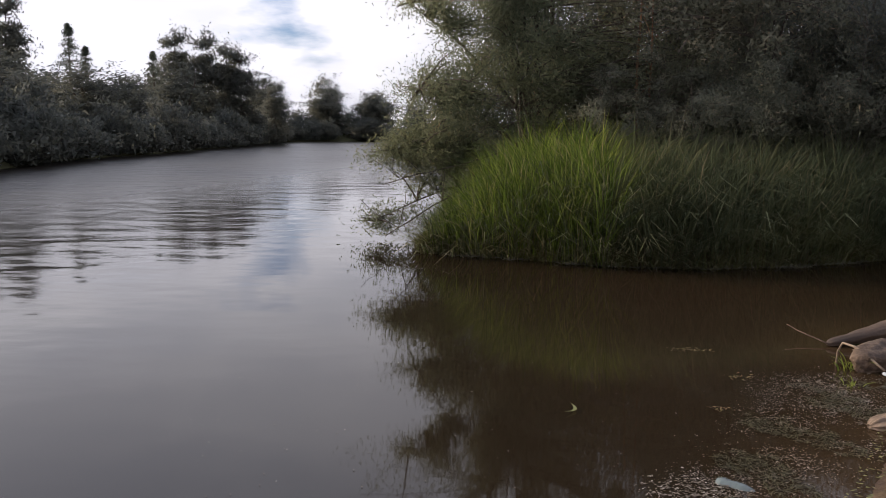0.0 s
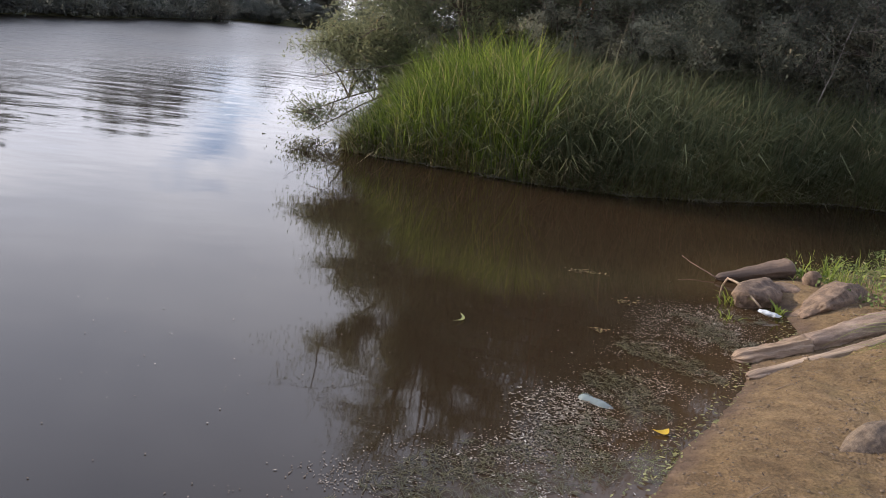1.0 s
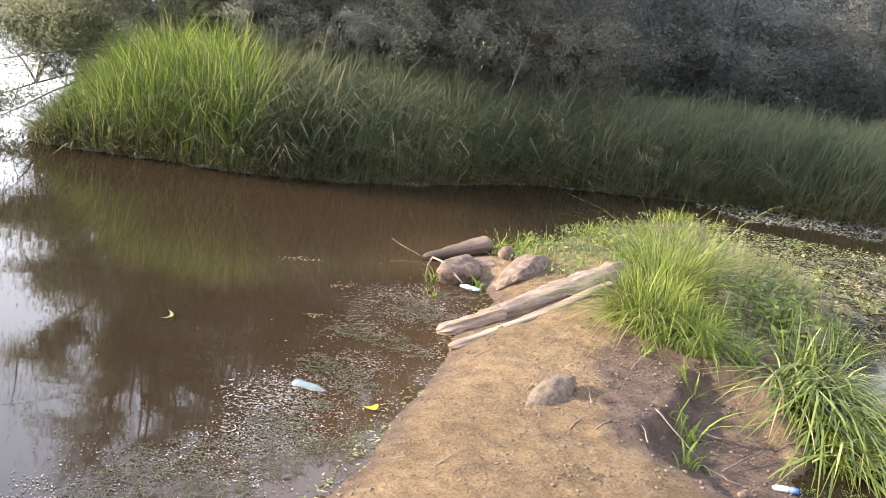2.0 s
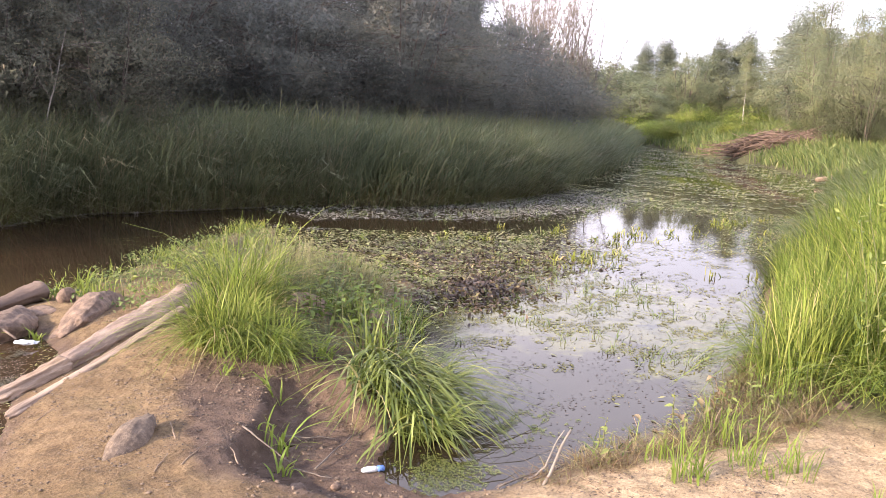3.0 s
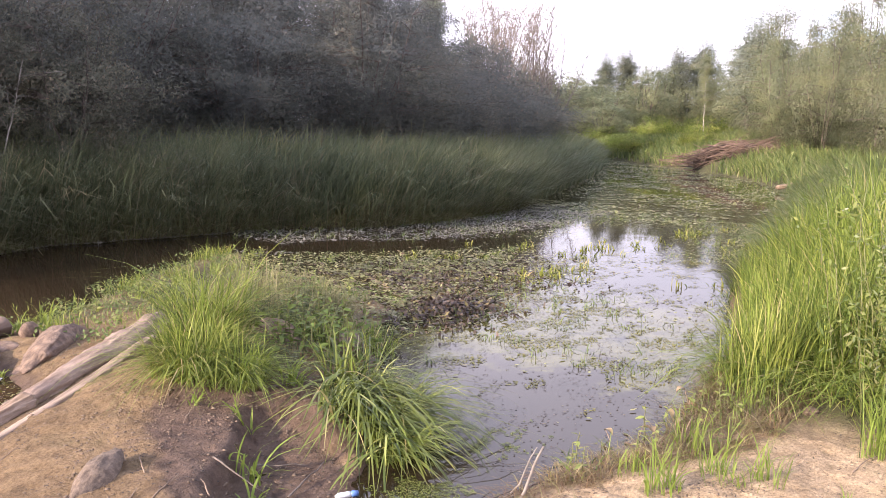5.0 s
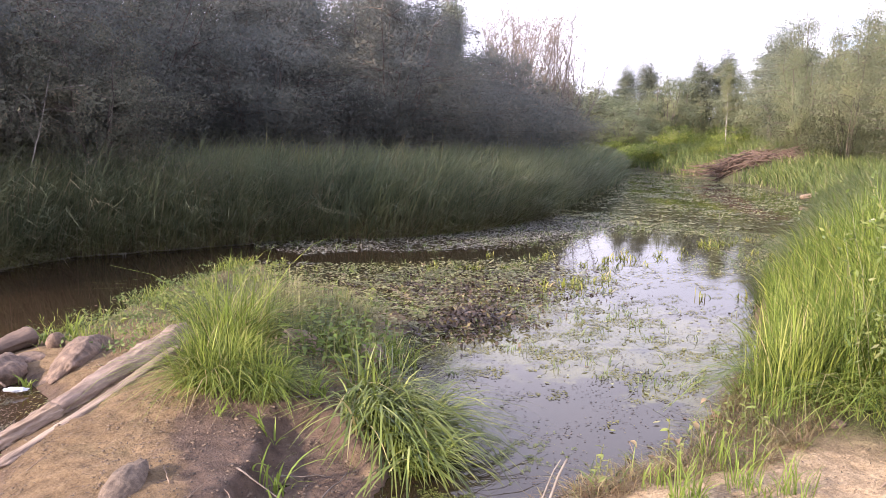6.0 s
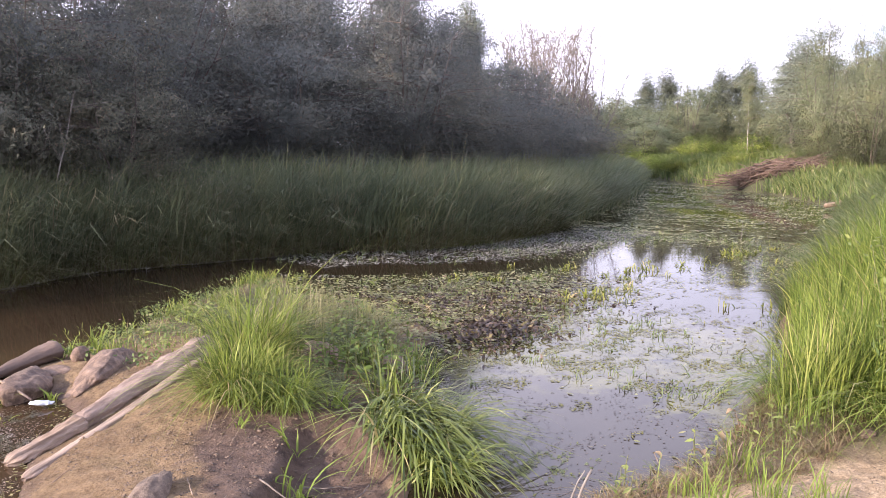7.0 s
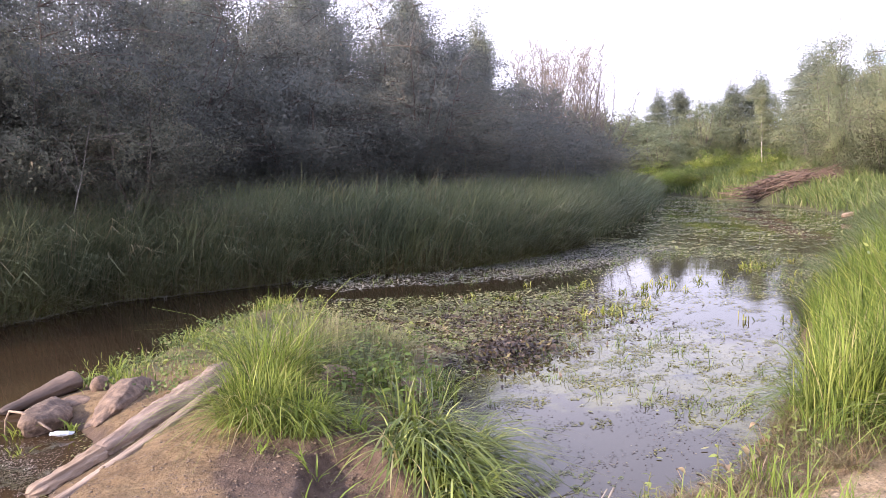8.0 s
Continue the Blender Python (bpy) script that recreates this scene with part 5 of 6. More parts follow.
tuft("weed_patch", 4.3, 6.2, 600, 0.09, 0.006, 0.7, (0.2, 1.2), M_GRASS, "short bright grass behind the stones", 110)
tuft("weed_patch", 4.85, 4.20, 420, 0.28, 0.007, 0.26, (0.2, 1.1), M_GRASS, "broad-leaved weeds round the hidden stones", 111)
for k, (x, y, count, tall, label) in enumerate([(3.33, 3.26, 16, 0.24, "bright green shoot at the edge of the hollow"), (3.05, 2.86, 18, 0.26, "bright green shoot at the edge of the hollow"),
                                                (2.9, 2.6, 10, 0.22, "thin green shoot in the wet hollow"), (3.42, 3.68, 22, 0.14, "small green weed under the tuft"),
                                                (3.8, 3.45, 40, 0.2, "small green weed under the tuft"), (3.2, 3.55, 14, 0.12, "small green weed on the sand"),
                                                (3.55, 6.25, 30, 0.26, "green grass sprouting behind the stones"), (3.35, 6.3, 18, 0.22, "green grass sprouting behind the stones"),
                                                (2.55, 5.48, 16, 0.2, "green water plant in the shallows"), (2.85, 5.32, 20, 0.16, "green water plant in the shallows"), (2.42, 5.1, 14, 0.1, "green water plant in the shallows")]):
    tuft("green_shoot", x, y, count, tall, 0.011, 0.05, (0.2, 1.1), M_GRASS, label, 120 + k)
for k, (x, y, count, tall, rad) in enumerate([(4.11, 1.27, 40, 0.27, 0.05), (4.17, 1.19, 26, 0.22, 0.04), (4.55, 1.16, 36, 0.26, 0.08), (4.42, 1.01, 26, 0.2, 0.07), (4.55, 0.93, 34, 0.22, 0.06),
                                              (5.22, 0.64, 90, 0.52, 0.055), (4.43, 0.53, 12, 0.16, 0.03), (4.28, 1.46, 20, 0.18, 0.05), (4.74, 1.4, 26, 0.3, 0.06), (5.6, 1.4, 40, 0.36, 0.1), (5.0, 1.5, 28, 0.28, 0.08)]):
    tuft("grass_clump", x, y, count, tall, 0.0062, rad, (0.05, 0.75), M_GRASS, "bright green grass clump growing from the sand", 140 + k)
tuft("reed_clump", 6.25, 1.5, 420, 0.70, 0.007, 0.26, (0.05, 0.6), M_REED, "yellow-green grass clump at the inlet's edge", 160)
tuft("reed_clump", 6.4, 0.75, 260, 0.62, 0.009, 0.25, (0.2, 0.9), M_REED, "green grass clump beside the young willow", 161)


def shore_strip(name, seed, count, box, accept, tall, width, bend, mat, label, levels=4):
    return meadow(name, seed, count, box, accept, lambda x, y: tall + 0 * x, width, bend, mat, label, levels=levels, clump=0.3, sink=0.01)


near_edge = lambda x, y: (np.abs(inside(x, y, SOUTH) - 0.13 - 0.1 * soft(x, 4.5, 5.5)) < 0.16 + 0.24 * soft(x, 4.2, 5.4)) & (wave(x, y, 0.35, 26) > -0.35)
shore_strip("dry_weeds", 171, 3600, (4.0, 6.9, 1.0, 2.4), near_edge, 0.17, 0.0036, (0.5, 1.8), M_STRAW, "dry brown weed stems along the creek edge")
shore_strip("dead_mat", 176, 5200, (3.7, 6.9, 1.0, 2.4), near_edge, 0.13, 0.0036, (1.0, 2.2), M_STRAW, "tangled brown mat of dead stems along the creek edge")
shore_strip("edge_grass", 172, 260, (4.0, 6.9, 1.0, 2.4), near_edge, 0.22, 0.0058, (0.4, 1.6), M_GRASS, "green grass mixed into the creek edge weeds")
shore_strip("spit_weeds", 173, 2200, (3.4, 7.4, 5.6, 9.3), lambda x, y: np.abs(inside(x, y, SOUTH)) < 0.3, 0.085, 0.008, (0.2, 1.3), M_PAD, "creeping plants along the spit's edge")


spit_rng = np.random.default_rng(174)
creep_xy = scatter(spit_rng, 2600, (3.3, 7.4, 5.2, 9.3), lambda x, y: (inside(x, y, SOUTH) > -0.25) & (inside(x, y, SOUTH) < 0.9) & (x + 0.2 * y > 4.4) & (wave(x, y, 0.7, 175) + 0.5 * wave(x, y, 0.2, 176) > 0.05))
creep_z = np.maximum(height(creep_xy[:, 0], creep_xy[:, 1]), 0) + 0.01 + 0.08 * spit_rng.uniform(0, 1, 2600) ** 1.5
tagged(solid("creeping_weeds", leaves(spit_rng, np.column_stack([creep_xy, creep_z]), 0.042, 0.021, 0.0, 0.2), M_MEADOW), "yellow-green leafy weeds creeping over the spit", "weed", kind="stuff")
meadow("spit_tussocks", 177, 1300, (3.5, 7.2, 5.4, 9.2), lambda x, y: (inside(x, y, SOUTH) > -0.05) & (wave(x, y, 0.8, 178) > 0.45), lambda x, y: 0.24 + 0 * x, 0.007, (0.2, 1.2), M_GRASS, "scattered green tussocks on the low spit", clump=0.4)
meadow("creek_weeds", 179, 2400, (9.5, 32, 2.6, 12), lambda x, y: (inside(x, y, SOUTH) < 0.02) & (inside(x, y, SOUTH) > -1.5) & (wave(x, y, 1.3, 180) + 0.4 * wave(x, y, 0.35, 181) > 0.25), lambda x, y: 0.17 + 0 * x, 0.014, (0.3, 1.4), M_GRASS, "yellow-green plants standing along the creek's sunlit edge", clump=0.5)


def dry_leaf_plant(x, y, seed):
    rng = np.random.default_rng(seed)
    thing = tagged(new("dry_weed"), "wilted weed with curled tan leaves", "weed")
    base = np.array(on(x, y, -0.02))
    tops = [base + np.array([rng.normal(0, 0.06), rng.normal(0, 0.06), rng.uniform(0.07, 0.20)]) for _ in range(4)]
    for e in tops:
        part("stem", tube(bend_line(rng, base, e, 5, 0.08), np.linspace(0.004, 0.002, 5), 5), M_STICK, thing)
        for _ in range(1):
            go, tip_up = rng.uniform(0, 6.28), rng.uniform(-0.05, 0.03)
            u = np.linspace(0, 1, 6)
            line = e + np.stack([np.cos(go) * 0.07 * u, np.sin(go) * 0.07 * u, 0.012 * np.sin(u * 3) - 0.035 * u ** 2 + tip_up * u], -1)
            side = np.array([-math.sin(go), math.cos(go), 0.15]) * 0.020
            w = np.sin(np.clip(u * 0.93 + 0.05, 0, 1) * math.pi)[:, None]
            v = np.concatenate([line + side * w, line - [0, 0, 0.006], line - side * w * [1, 1, -1]])
            i = np.arange(5)
            q = np.concatenate([np.stack([i, i + 1, i + 7, i + 6], -1), np.stack([i + 6, i + 7, i + 13, i + 12], -1)])
            part("leaf", (v, q, None), M_TAN, thing)


M_TAN = leaf_material("tan_leaf", [(0.0, (0.22, 0.155, 0.08)), (0.7, (0.33, 0.245, 0.135)), (1.0, (0.22, 0.22, 0.08))], 0.3)
for k, (x, y) in enumerate([(4.84, 1.84), (4.99, 1.84), (5.33, 1.72), (4.89, 1.51), (5.6, 1.75)]):
    dry_leaf_plant(x, y, 180 + k)


# ---- broad-leaved weeds ----
M_HERB = leaf_material("weed_leaf", [(0.0, (0.055, 0.092, 0.018)), (1.0, (0.155, 0.205, 0.045))], 0.38, 0.5)
M_PALEHERB = leaf_material("pale_weed_leaf", [(0.0, (0.17, 0.22, 0.055)), (1.0, (0.29, 0.31, 0.095))], 0.42, 0.5)
M_STEM = rough_material("weed_stem", [(0.3, (0.085, 0.088, 0.028)), (0.7, (0.155, 0.15, 0.05))], 14, 0.001, 0.7)


def leaf_mesh(length, width, curl):
    """One pointed leaf, folded along its rib and curling down."""
    u = np.linspace(0, 1, 6)
    w = width * 0.5 * np.sin(np.clip(0.04 + 0.96 * u ** 0.8, 0, 1) * math.pi)
    rib = np.stack([length * u, 0 * u, -curl * length * u ** 2], -1)
    side = np.stack([0 * u, w, 0.25 * w], -1)
    v = np.concatenate([rib + side, rib, rib + side * np.array([1, -1, 1])])
    i = np.arange(5)
    q = np.concatenate([np.stack([i + 6, i + 7, i + 1, i], -1), np.stack([i + 12, i + 13, i + 7, i + 6], -1)])
    return mesh_from("leaf", v, q)


def herb(name, seed, tall, count, leaf, mat, label, low=0.15, lean=0.12):
    """A weed: one bent stem with leaves all the way up it."""
    rng = np.random.default_rng(seed)
    thing = tagged(new(name), label, "weed")
    p = bend_line(rng, (0, 0, -0.02), (rng.normal(0, lean) * tall, rng.normal(0, lean) * tall, tall), 8, 0.07)
    part("stem", tube(p, np.linspace(0.0045, 0.0018, 8), 5), M_STEM, thing)
    shapes = [leaf_mesh(leaf[0], leaf[1], c) for c in (0.25, 0.5)]
    for k in range(count):
        f = low + (1 - low) * (k + rng.uniform(0, 0.8)) / count
        at = np.array([np.interp(f * 7, np.arange(8), p[:, c]) for c in range(3)])
        ob = part("leaf", shapes[k % 2], mat, thing)
        size = rng.uniform(0.65, 1.15) * (1.15 - 0.5 * f)
        ob.matrix_basis = pose(*at, rng.uniform(-35, 35), -rng.uniform(-5, 60), k * 137.5 + rng.uniform(-25, 25)) @ Matrix.Diagonal((size, size, size, 1))
    return thing


def sow(kinds, seed, places, group):
    rng = np.random.default_rng(seed)
    for thing in kinds:
        thing["group"] = group
    for k, (x, y) in enumerate(places):
        size = rng.uniform(0.7, 1.2)
        m = Matrix.Translation((x, y, max(float(height(x, y)), 0.0))) @ Matrix.Rotation(rng.uniform(0, 6.28), 4, "Z") @ Matrix.Diagonal((size, size, size, 1))
        if k < len(kinds):
            kinds[k].matrix_basis = m
        else:
            copy_thing(kinds[k % len(kinds)], m).matrix_basis = m


def around(seed, count, x, y, rx, ry):
    rng = np.random.default_rng(seed)
    return [(x + rng.normal(0, rx), y + rng.normal(0, ry)) for _ in range(count)]


sow([herb("leafy_weed", 210 + k, 0.34, 12, (0.085, 0.034), M_HERB, "dark green broad-leaved weed on the sand bar") for k in range(3)], 214,
    around(215, 34, 4.42, 3.95, 0.22, 0.24) + around(216, 12, 5.1, 4.55, 0.22, 0.2), "weeds between the tufts")
sow([herb("small_weed", 220 + k, 0.17, 8, (0.055, 0.022), M_PALEHERB, "small yellow-green weed at the creek's edge") for k in range(3)], 224,
    [(x, y + 0.14 * math.sin(9 * x)) for x, y in zip(np.linspace(4.15, 6.1, 18), np.linspace(1.72, 1.62, 18))] + around(225, 12, 5.6, 1.45, 0.25, 0.12), "weeds on the inlet's edge")
sow([herb("water_weed", 230 + k, 0.15, 7, (0.075, 0.034), M_PALEHERB, "yellow-green leafy weed standing on the low spit", 0.3) for k in range(3)], 234,
    around(235, 14, 5.9, 6.9, 0.6, 0.5) + around(236, 12, 4.6, 6.6, 0.5, 0.25) + around(237, 10, 6.9, 8.3, 0.35, 0.4), "weeds on the spit")
sow([herb("tall_weed", 240 + k, 0.98, 30, (0.062, 0.02), M_HERB if k else M_PALEHERB, "tall leafy weed with a yellow-green stem in the reeds", 0.2, 0.1) for k in range(4)], 244,
    around(245, 20, 5.8, 0.45, 0.2, 0.2) + around(246, 12, 6.3, 0.75, 0.3, 0.2), "tall weeds in the reeds")

# ---- young willows in the reeds ----
M_SILVER = leaf_material("young_willow_leaf", [(0.0, (0.08, 0.12, 0.03)), (0.6, (0.15, 0.195, 0.052)), (0.95, (0.24, 0.265, 0.09)), (1.0, (0.42, 0.42, 0.27))], 0.35, 0.4)


def sapling(x, y, stems, top, wide, seed):
    rng = np.random.default_rng(seed)
    thing = tagged(new("young_willow"), "young willow with narrow pale leaves among reeds", "shrub")
    pts = []
    for k in range(stems):
        e = np.array([rng.normal(0, wide), rng.normal(0, wide), top * rng.uniform(0.6, 1.05)])
        p = bend_line(rng, np.array([rng.normal(0, 0.04), rng.normal(0, 0.04), 0]), e, 8, 0.08)
        part("stem", tube(p, np.linspace(0.0045, 0.002, 8), 5), M_YELLOWSTEM, thing)
        for _ in range(9):
            i = rng.integers(2, 7)
            tipp = p[i] + np.array([rng.normal(0, 0.2), rng.normal(0, 0.2), rng.uniform(0.0, 0.25)])
            s = rng.uniform(0.1, 1, 7)
            pts.append(p[i] + (tipp - p[i]) * s[:, None] + rng.normal(0, 0.03, (7, 3)))
        s = rng.uniform(2, 7, 9)
        pts.append(p[s.astype(int)] + rng.normal(0, 0.035, (9, 3)))
    part("foliage", leaves(rng, np.concatenate(pts), 0.062, 0.017, -0.2), M_SILVER, thing)
    thing.matrix_basis = Matrix.Translation(on(x, y, -0.03))


M_YELLOWSTEM = rough_material("green_stem", [(0.3, (0.11, 0.12, 0.04)), (0.7, (0.20, 0.20, 0.075))], 10, 0.001, 0.6)
sapling(5.85, 0.70, 9, 1.15, 0.20, 201)
sapling(6.25, 0.95, 8, 1.35, 0.22, 202)
sapling(6.0, 0.35, 8, 1.25, 0.22, 203)
sapling(7.2, 0.85, 7, 1.3, 0.25, 204)


# ---- scum, floating plants, debris ----
def flakes(name, seed, xy, z, length, width, mat, label, flat=0.93):
    rng = np.random.default_rng(seed)
    c = np.column_stack([xy, np.broadcast_to(z, (len(xy),))])
    return tagged(solid(name, leaves(rng, c, length, width, 0.0, flat), mat), label, "debris", kind="stuff")


def open_water(x, y):
    return np.maximum(np.maximum(inside(x, y, SOUTH), inside(x, y, NORTH)), inside(x, y, WEST))


FOAM = [(-0.2, 2.2), (0.1, 2.8), (0.27, 2.95), (0.88, 3.08), (1.0, 3.5), (1.35, 4.1), (1.87, 5.35), (2.3, 5.45), (2.9, 5.3), (2.7, 4.8), (2.2, 3.95), (1.6, 3.1), (1.2, 2.4), (0.8, 1.95)]
rng = np.random.default_rng(301)
drift = lambda x, y: 0.5 + 0.5 * wave(x, y, 0.45, 302) + 0.35 * wave(x, y, 0.13, 303)
shore_gap = lambda x, y: -inside(x, y, SOUTH)
foam_xy = scatter(rng, 12000, (-0.3, 3, 1.8, 5.6), lambda x, y: (inside(x, y, FOAM) > -0.12) & (shore_gap(x, y) > 0) & (rng.uniform(0, 1, x.shape) < soft(inside(x, y, FOAM), -0.12, 0.3) * np.clip((drift(x, y) - 0.25) * (1.0 - shore_gap(x, y) * 0.7) + 1.4 * lump(x, y, 1.12, 3.35, 0.27) + 0.9 * lump(x, y, 0.98, 2.95, 0.2) + 0.6 * lump(x, y, 2.2, 4.9, 0.35), 0.03, 1)))
flakes("foam_scum", 304, foam_xy, 0.004, 0.006 + 0.018 * np.random.default_rng(3).uniform(0, 1, len(foam_xy)) ** 5, 0.0075, M_FOAM, "pale foam flakes drifting along the shore")
clot = lambda x, y: 1.2 * lump(x, y, 1.10, 3.36, 0.24) + lump(x, y, 0.96, 3.0, 0.16) + 0.45 * lump(x, y, 1.75, 4.4, 0.3) + 0.6 * lump(x, y, 2.25, 5.05, 0.22)
clot_xy = scatter(np.random.default_rng(315), 420, (0.6, 2.8, 2.6, 5.5), lambda x, y: (shore_gap(x, y) > 0.02) & (clot(x, y) + 0.35 * wave(x, y, 0.14, 316) > 0.62))
flakes("foam_clots", 317, clot_xy, 0.005, 0.024, 0.009, M_FOAM, "larger clots of dirty foam round the bottle")
stray = scatter(rng, 170, (-1.5, 2.5, 1.8, 6), lambda x, y: (shore_gap(x, y) > 0) & (open_water(x, y) < 0))
flakes("foam_specks", 305, stray, 0.004, 0.011, 0.008, M_FOAM, "scattered foam specks on the brown water")
scrap_xy = np.concatenate([rng.normal((1.58, 5.85), (0.07, 0.03), (46, 2)), rng.normal((1.75, 5.2), (0.06, 0.04), (30, 2)), rng.normal((1.5, 4.55), (0.04, 0.03), (20, 2))])
flakes("floating_scraps", 314, scrap_xy, 0.006, 0.035, 0.010, M_STRAW, "small rafts of plant scraps on the brown water", 0.9)
weed_xy = scatter(rng, 3800, (-0.2, 2.8, 1.8, 5.2), lambda x, y: (shore_gap(x, y) > 0) & (shore_gap(x, y) < 0.75) & (inside(x, y, FOAM) > 0.1) & (wave(x, y, 0.5, 306) + 1.2 * lump(x, y, 0.75, 2.55, 0.4) + 0.5 * wave(x, y, 0.15, 309) > 0.3))
flakes("drowned_weed", 307, weed_xy, 0.006, 0.07, 0.0034, M_WEED, "dark drowned weed floating in the shallows")
flakes("shore_scraps", 308, scatter(rng, 320, (0.9, 3.2, 2.2, 5.3), lambda x, y: np.abs(shore_gap(x, y) - 0.01) < 0.07), 0.012, 0.03, 0.012, M_PAD, "plant scraps stranded along the sand")
sand_xy = scatter(rng, 1500, (0.9, 5.6, 0.4, 5.6), lambda x, y: (inside(x, y, SOUTH) > 0.05) & (wave(x, y, 0.6, 309) > -0.2))
flakes("sand_litter", 310, sand_xy, height(sand_xy[:, 0], sand_xy[:, 1]) + 0.005, 0.022, 0.007, M_ROT, "crumbs of dead plants strewn over the sand", 0.85)

DARK = [(2, 8.6), (5, 7.9), (7.3, 9.35), (8.4, 8.2), (10.5, 7.2), (12.2, 7.2), (11.9, 7.86), (10.6, 8.1), (9.45, 8.77), (8.28, 9.98), (7.6, 10.75), (5.5, 10.9), (2, 9.6)]
creek = lambda x, y: (open_water(x, y) < 0.03) & (x > 4.3) & (inside(x, y, DARK) < 0)
pool = lambda x, y: np.clip(1.5 * np.exp(-((x - 12.9) / 3.4) ** 2 - ((y - 6.6 - 0.25 * (x - 12.9)) / 1.3) ** 2) + 1.4 * np.exp(-((x - 10.2) / 1.6) ** 2 - ((y - 4.0) / 0.75) ** 2) + 1.3 * lump(x, y, 5.0, 2.75, 1.05), 0, 1)
channel = lambda x, y: soft(inside(x, y, NORTH) + 0.25 * (x - 9), -2.6, -1.2) * (1 - soft(x, 10, 13)) + (1 - soft(x - 0.5 * y, 2.2, 2.6)) * soft(y, 7, 8)
patchy = lambda x, y: 0.5 + 0.5 * wave(x, y, 1.5, 320) + 0.3 * wave(x, y, 0.4, 321)
pad_xy = scatter(rng, 12500, (4.3, 18, 1.8, 12), lambda x, y: creek(x, y) & (rng.uniform(0, 1, x.shape) < np.clip((0.25 + 0.6 * patchy(x, y)) * (1 - pool(x, y)) * (1 - np.clip(channel(x, y), 0, 1)) * (0.10 + 0.9 * soft(x + 0.6 * y, 10.2, 13.5)), 0.003, 1)))
# same leaves as M_PAD's, the bank's shade put into a greyer colour
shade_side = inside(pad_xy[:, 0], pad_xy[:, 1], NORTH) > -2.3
flakes("floating_plants", 346, pad_xy[shade_side], 0.006, 0.058, 0.030, M_GREYMAT, "floating leaves along the shaded bank, coloured grey for its shade", 0.955)
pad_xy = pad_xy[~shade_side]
flakes("floating_plants", 322, pad_xy, 0.005 + 0.012 * np.random.default_rng(1).uniform(0, 1, len(pad_xy)) ** 3, 0.058, 0.030, M_PAD, "floating leaves covering the creek in rafts", 0.955)
far_xy = scatter(rng, 14000, (16, 62, 7, 42), lambda x, y: (open_water(x, y) < 0.05) & (rng.uniform(0, 1, x.shape) < np.clip(0.3 + 0.5 * wave(x, y, 3.3, 323) + 0.6 * wave(x, y, 0.9, 328), 0.05, 1)))
flakes("floating_plants", 324, far_xy, 0.012, 0.15, 0.06, M_PAD, "floating leaves covering the distant creek", 0.93)
mat_xy = scatter(rng, 5200, (8.2, 17, 8, 11.6), lambda x, y: (inside(x, y, NORTH) < 0) & (inside(x, y, NORTH) > -1.6 - 0.05 * (x - 8)))
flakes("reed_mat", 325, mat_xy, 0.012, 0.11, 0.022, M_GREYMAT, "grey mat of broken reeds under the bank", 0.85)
bank_xy = scatter(rng, 2300, (-1, 9, 9.2, 11.2), lambda x, y: np.abs(inside(x, y, NORTH) + 0.08) < 0.10 + 0.10 * wave(x, y, 0.9, 329))
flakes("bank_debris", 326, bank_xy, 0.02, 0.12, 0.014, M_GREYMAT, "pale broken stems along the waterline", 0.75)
DEBRIS = lambda x, y: np.exp(-((x - 6.7) / 0.55) ** 2 - ((y - 4.75 - 0.3 * (x - 6.7)) / 0.38) ** 2) + 0.30 * np.exp(-((x - 7.8) / 1.0) ** 2 - ((y - 6.0) / 0.9) ** 2)
rot_xy = scatter(rng, 3600, (5.4, 10, 3.6, 8), lambda x, y: rng.uniform(0, 1, x.shape) < DEBRIS(x, y))
flakes("rotting_leaves", 327, rot_xy, 0.01 + 0.09 * np.clip(DEBRIS(rot_xy[:, 0], rot_xy[:, 1]), 0, 1) * np.random.default_rng(2).uniform(0, 1, len(rot_xy)), 0.06, 0.028, M_ROT, "dark heap of rotting leaves in the creek", 0.45)
raft = lambda x, y: np.exp(-((x - 8.6) / 1.5) ** 2 - ((y - 6.3) / 0.8) ** 2) + 0.9 * lump(x, y, 6.4, 5.6, 0.9) + 0.7 * lump(x, y, 7.0, 7.2, 0.7)
raft_xy = scatter(rng, 3400, (5.2, 12, 4.2, 9), lambda x, y: (height(x, y) < 0.06) & (rng.uniform(0, 1, x.shape) < raft(x, y) * np.clip(0.45 + 0.7 * wave(x, y, 0.55, 340), 0, 1)))
raft_z = np.maximum(height(raft_xy[:, 0], raft_xy[:, 1]), 0) + 0.012
flakes("plant_raft", 341, raft_xy, raft_z + 0.03 * np.random.default_rng(4).uniform(0, 1, len(raft_xy)) ** 2, 0.13, 0.014, M_DRY, "matted raft of broken brown stems", 0.86)
flakes("leafy_raft", 342, raft_xy[::2] + 0.05, raft_z[::2] + 0.01, 0.075, 0.04, M_PAD, "yellow-green leaves caught in the raft", 0.88)
flakes("rotting_scraps", 343, raft_xy[::3] - 0.06, raft_z[::3], 0.07, 0.03, M_ROT, "dark rotting leaves caught in the raft", 0.8)
speck_xy = scatter(rng, 3600, (4.0, 9.5, 1.9, 5.6), lambda x, y: (open_water(x, y) < 0) & (rng.uniform(0, 1, x.shape) < np.clip(0.4 + 0.6 * wave(x, y, 0.6, 344), 0.05, 1)))
flakes("pool_specks", 345, speck_xy, 0.005, 0.022, 0.011, M_ROT, "dark specks of rotting plants on the pool", 0.95)
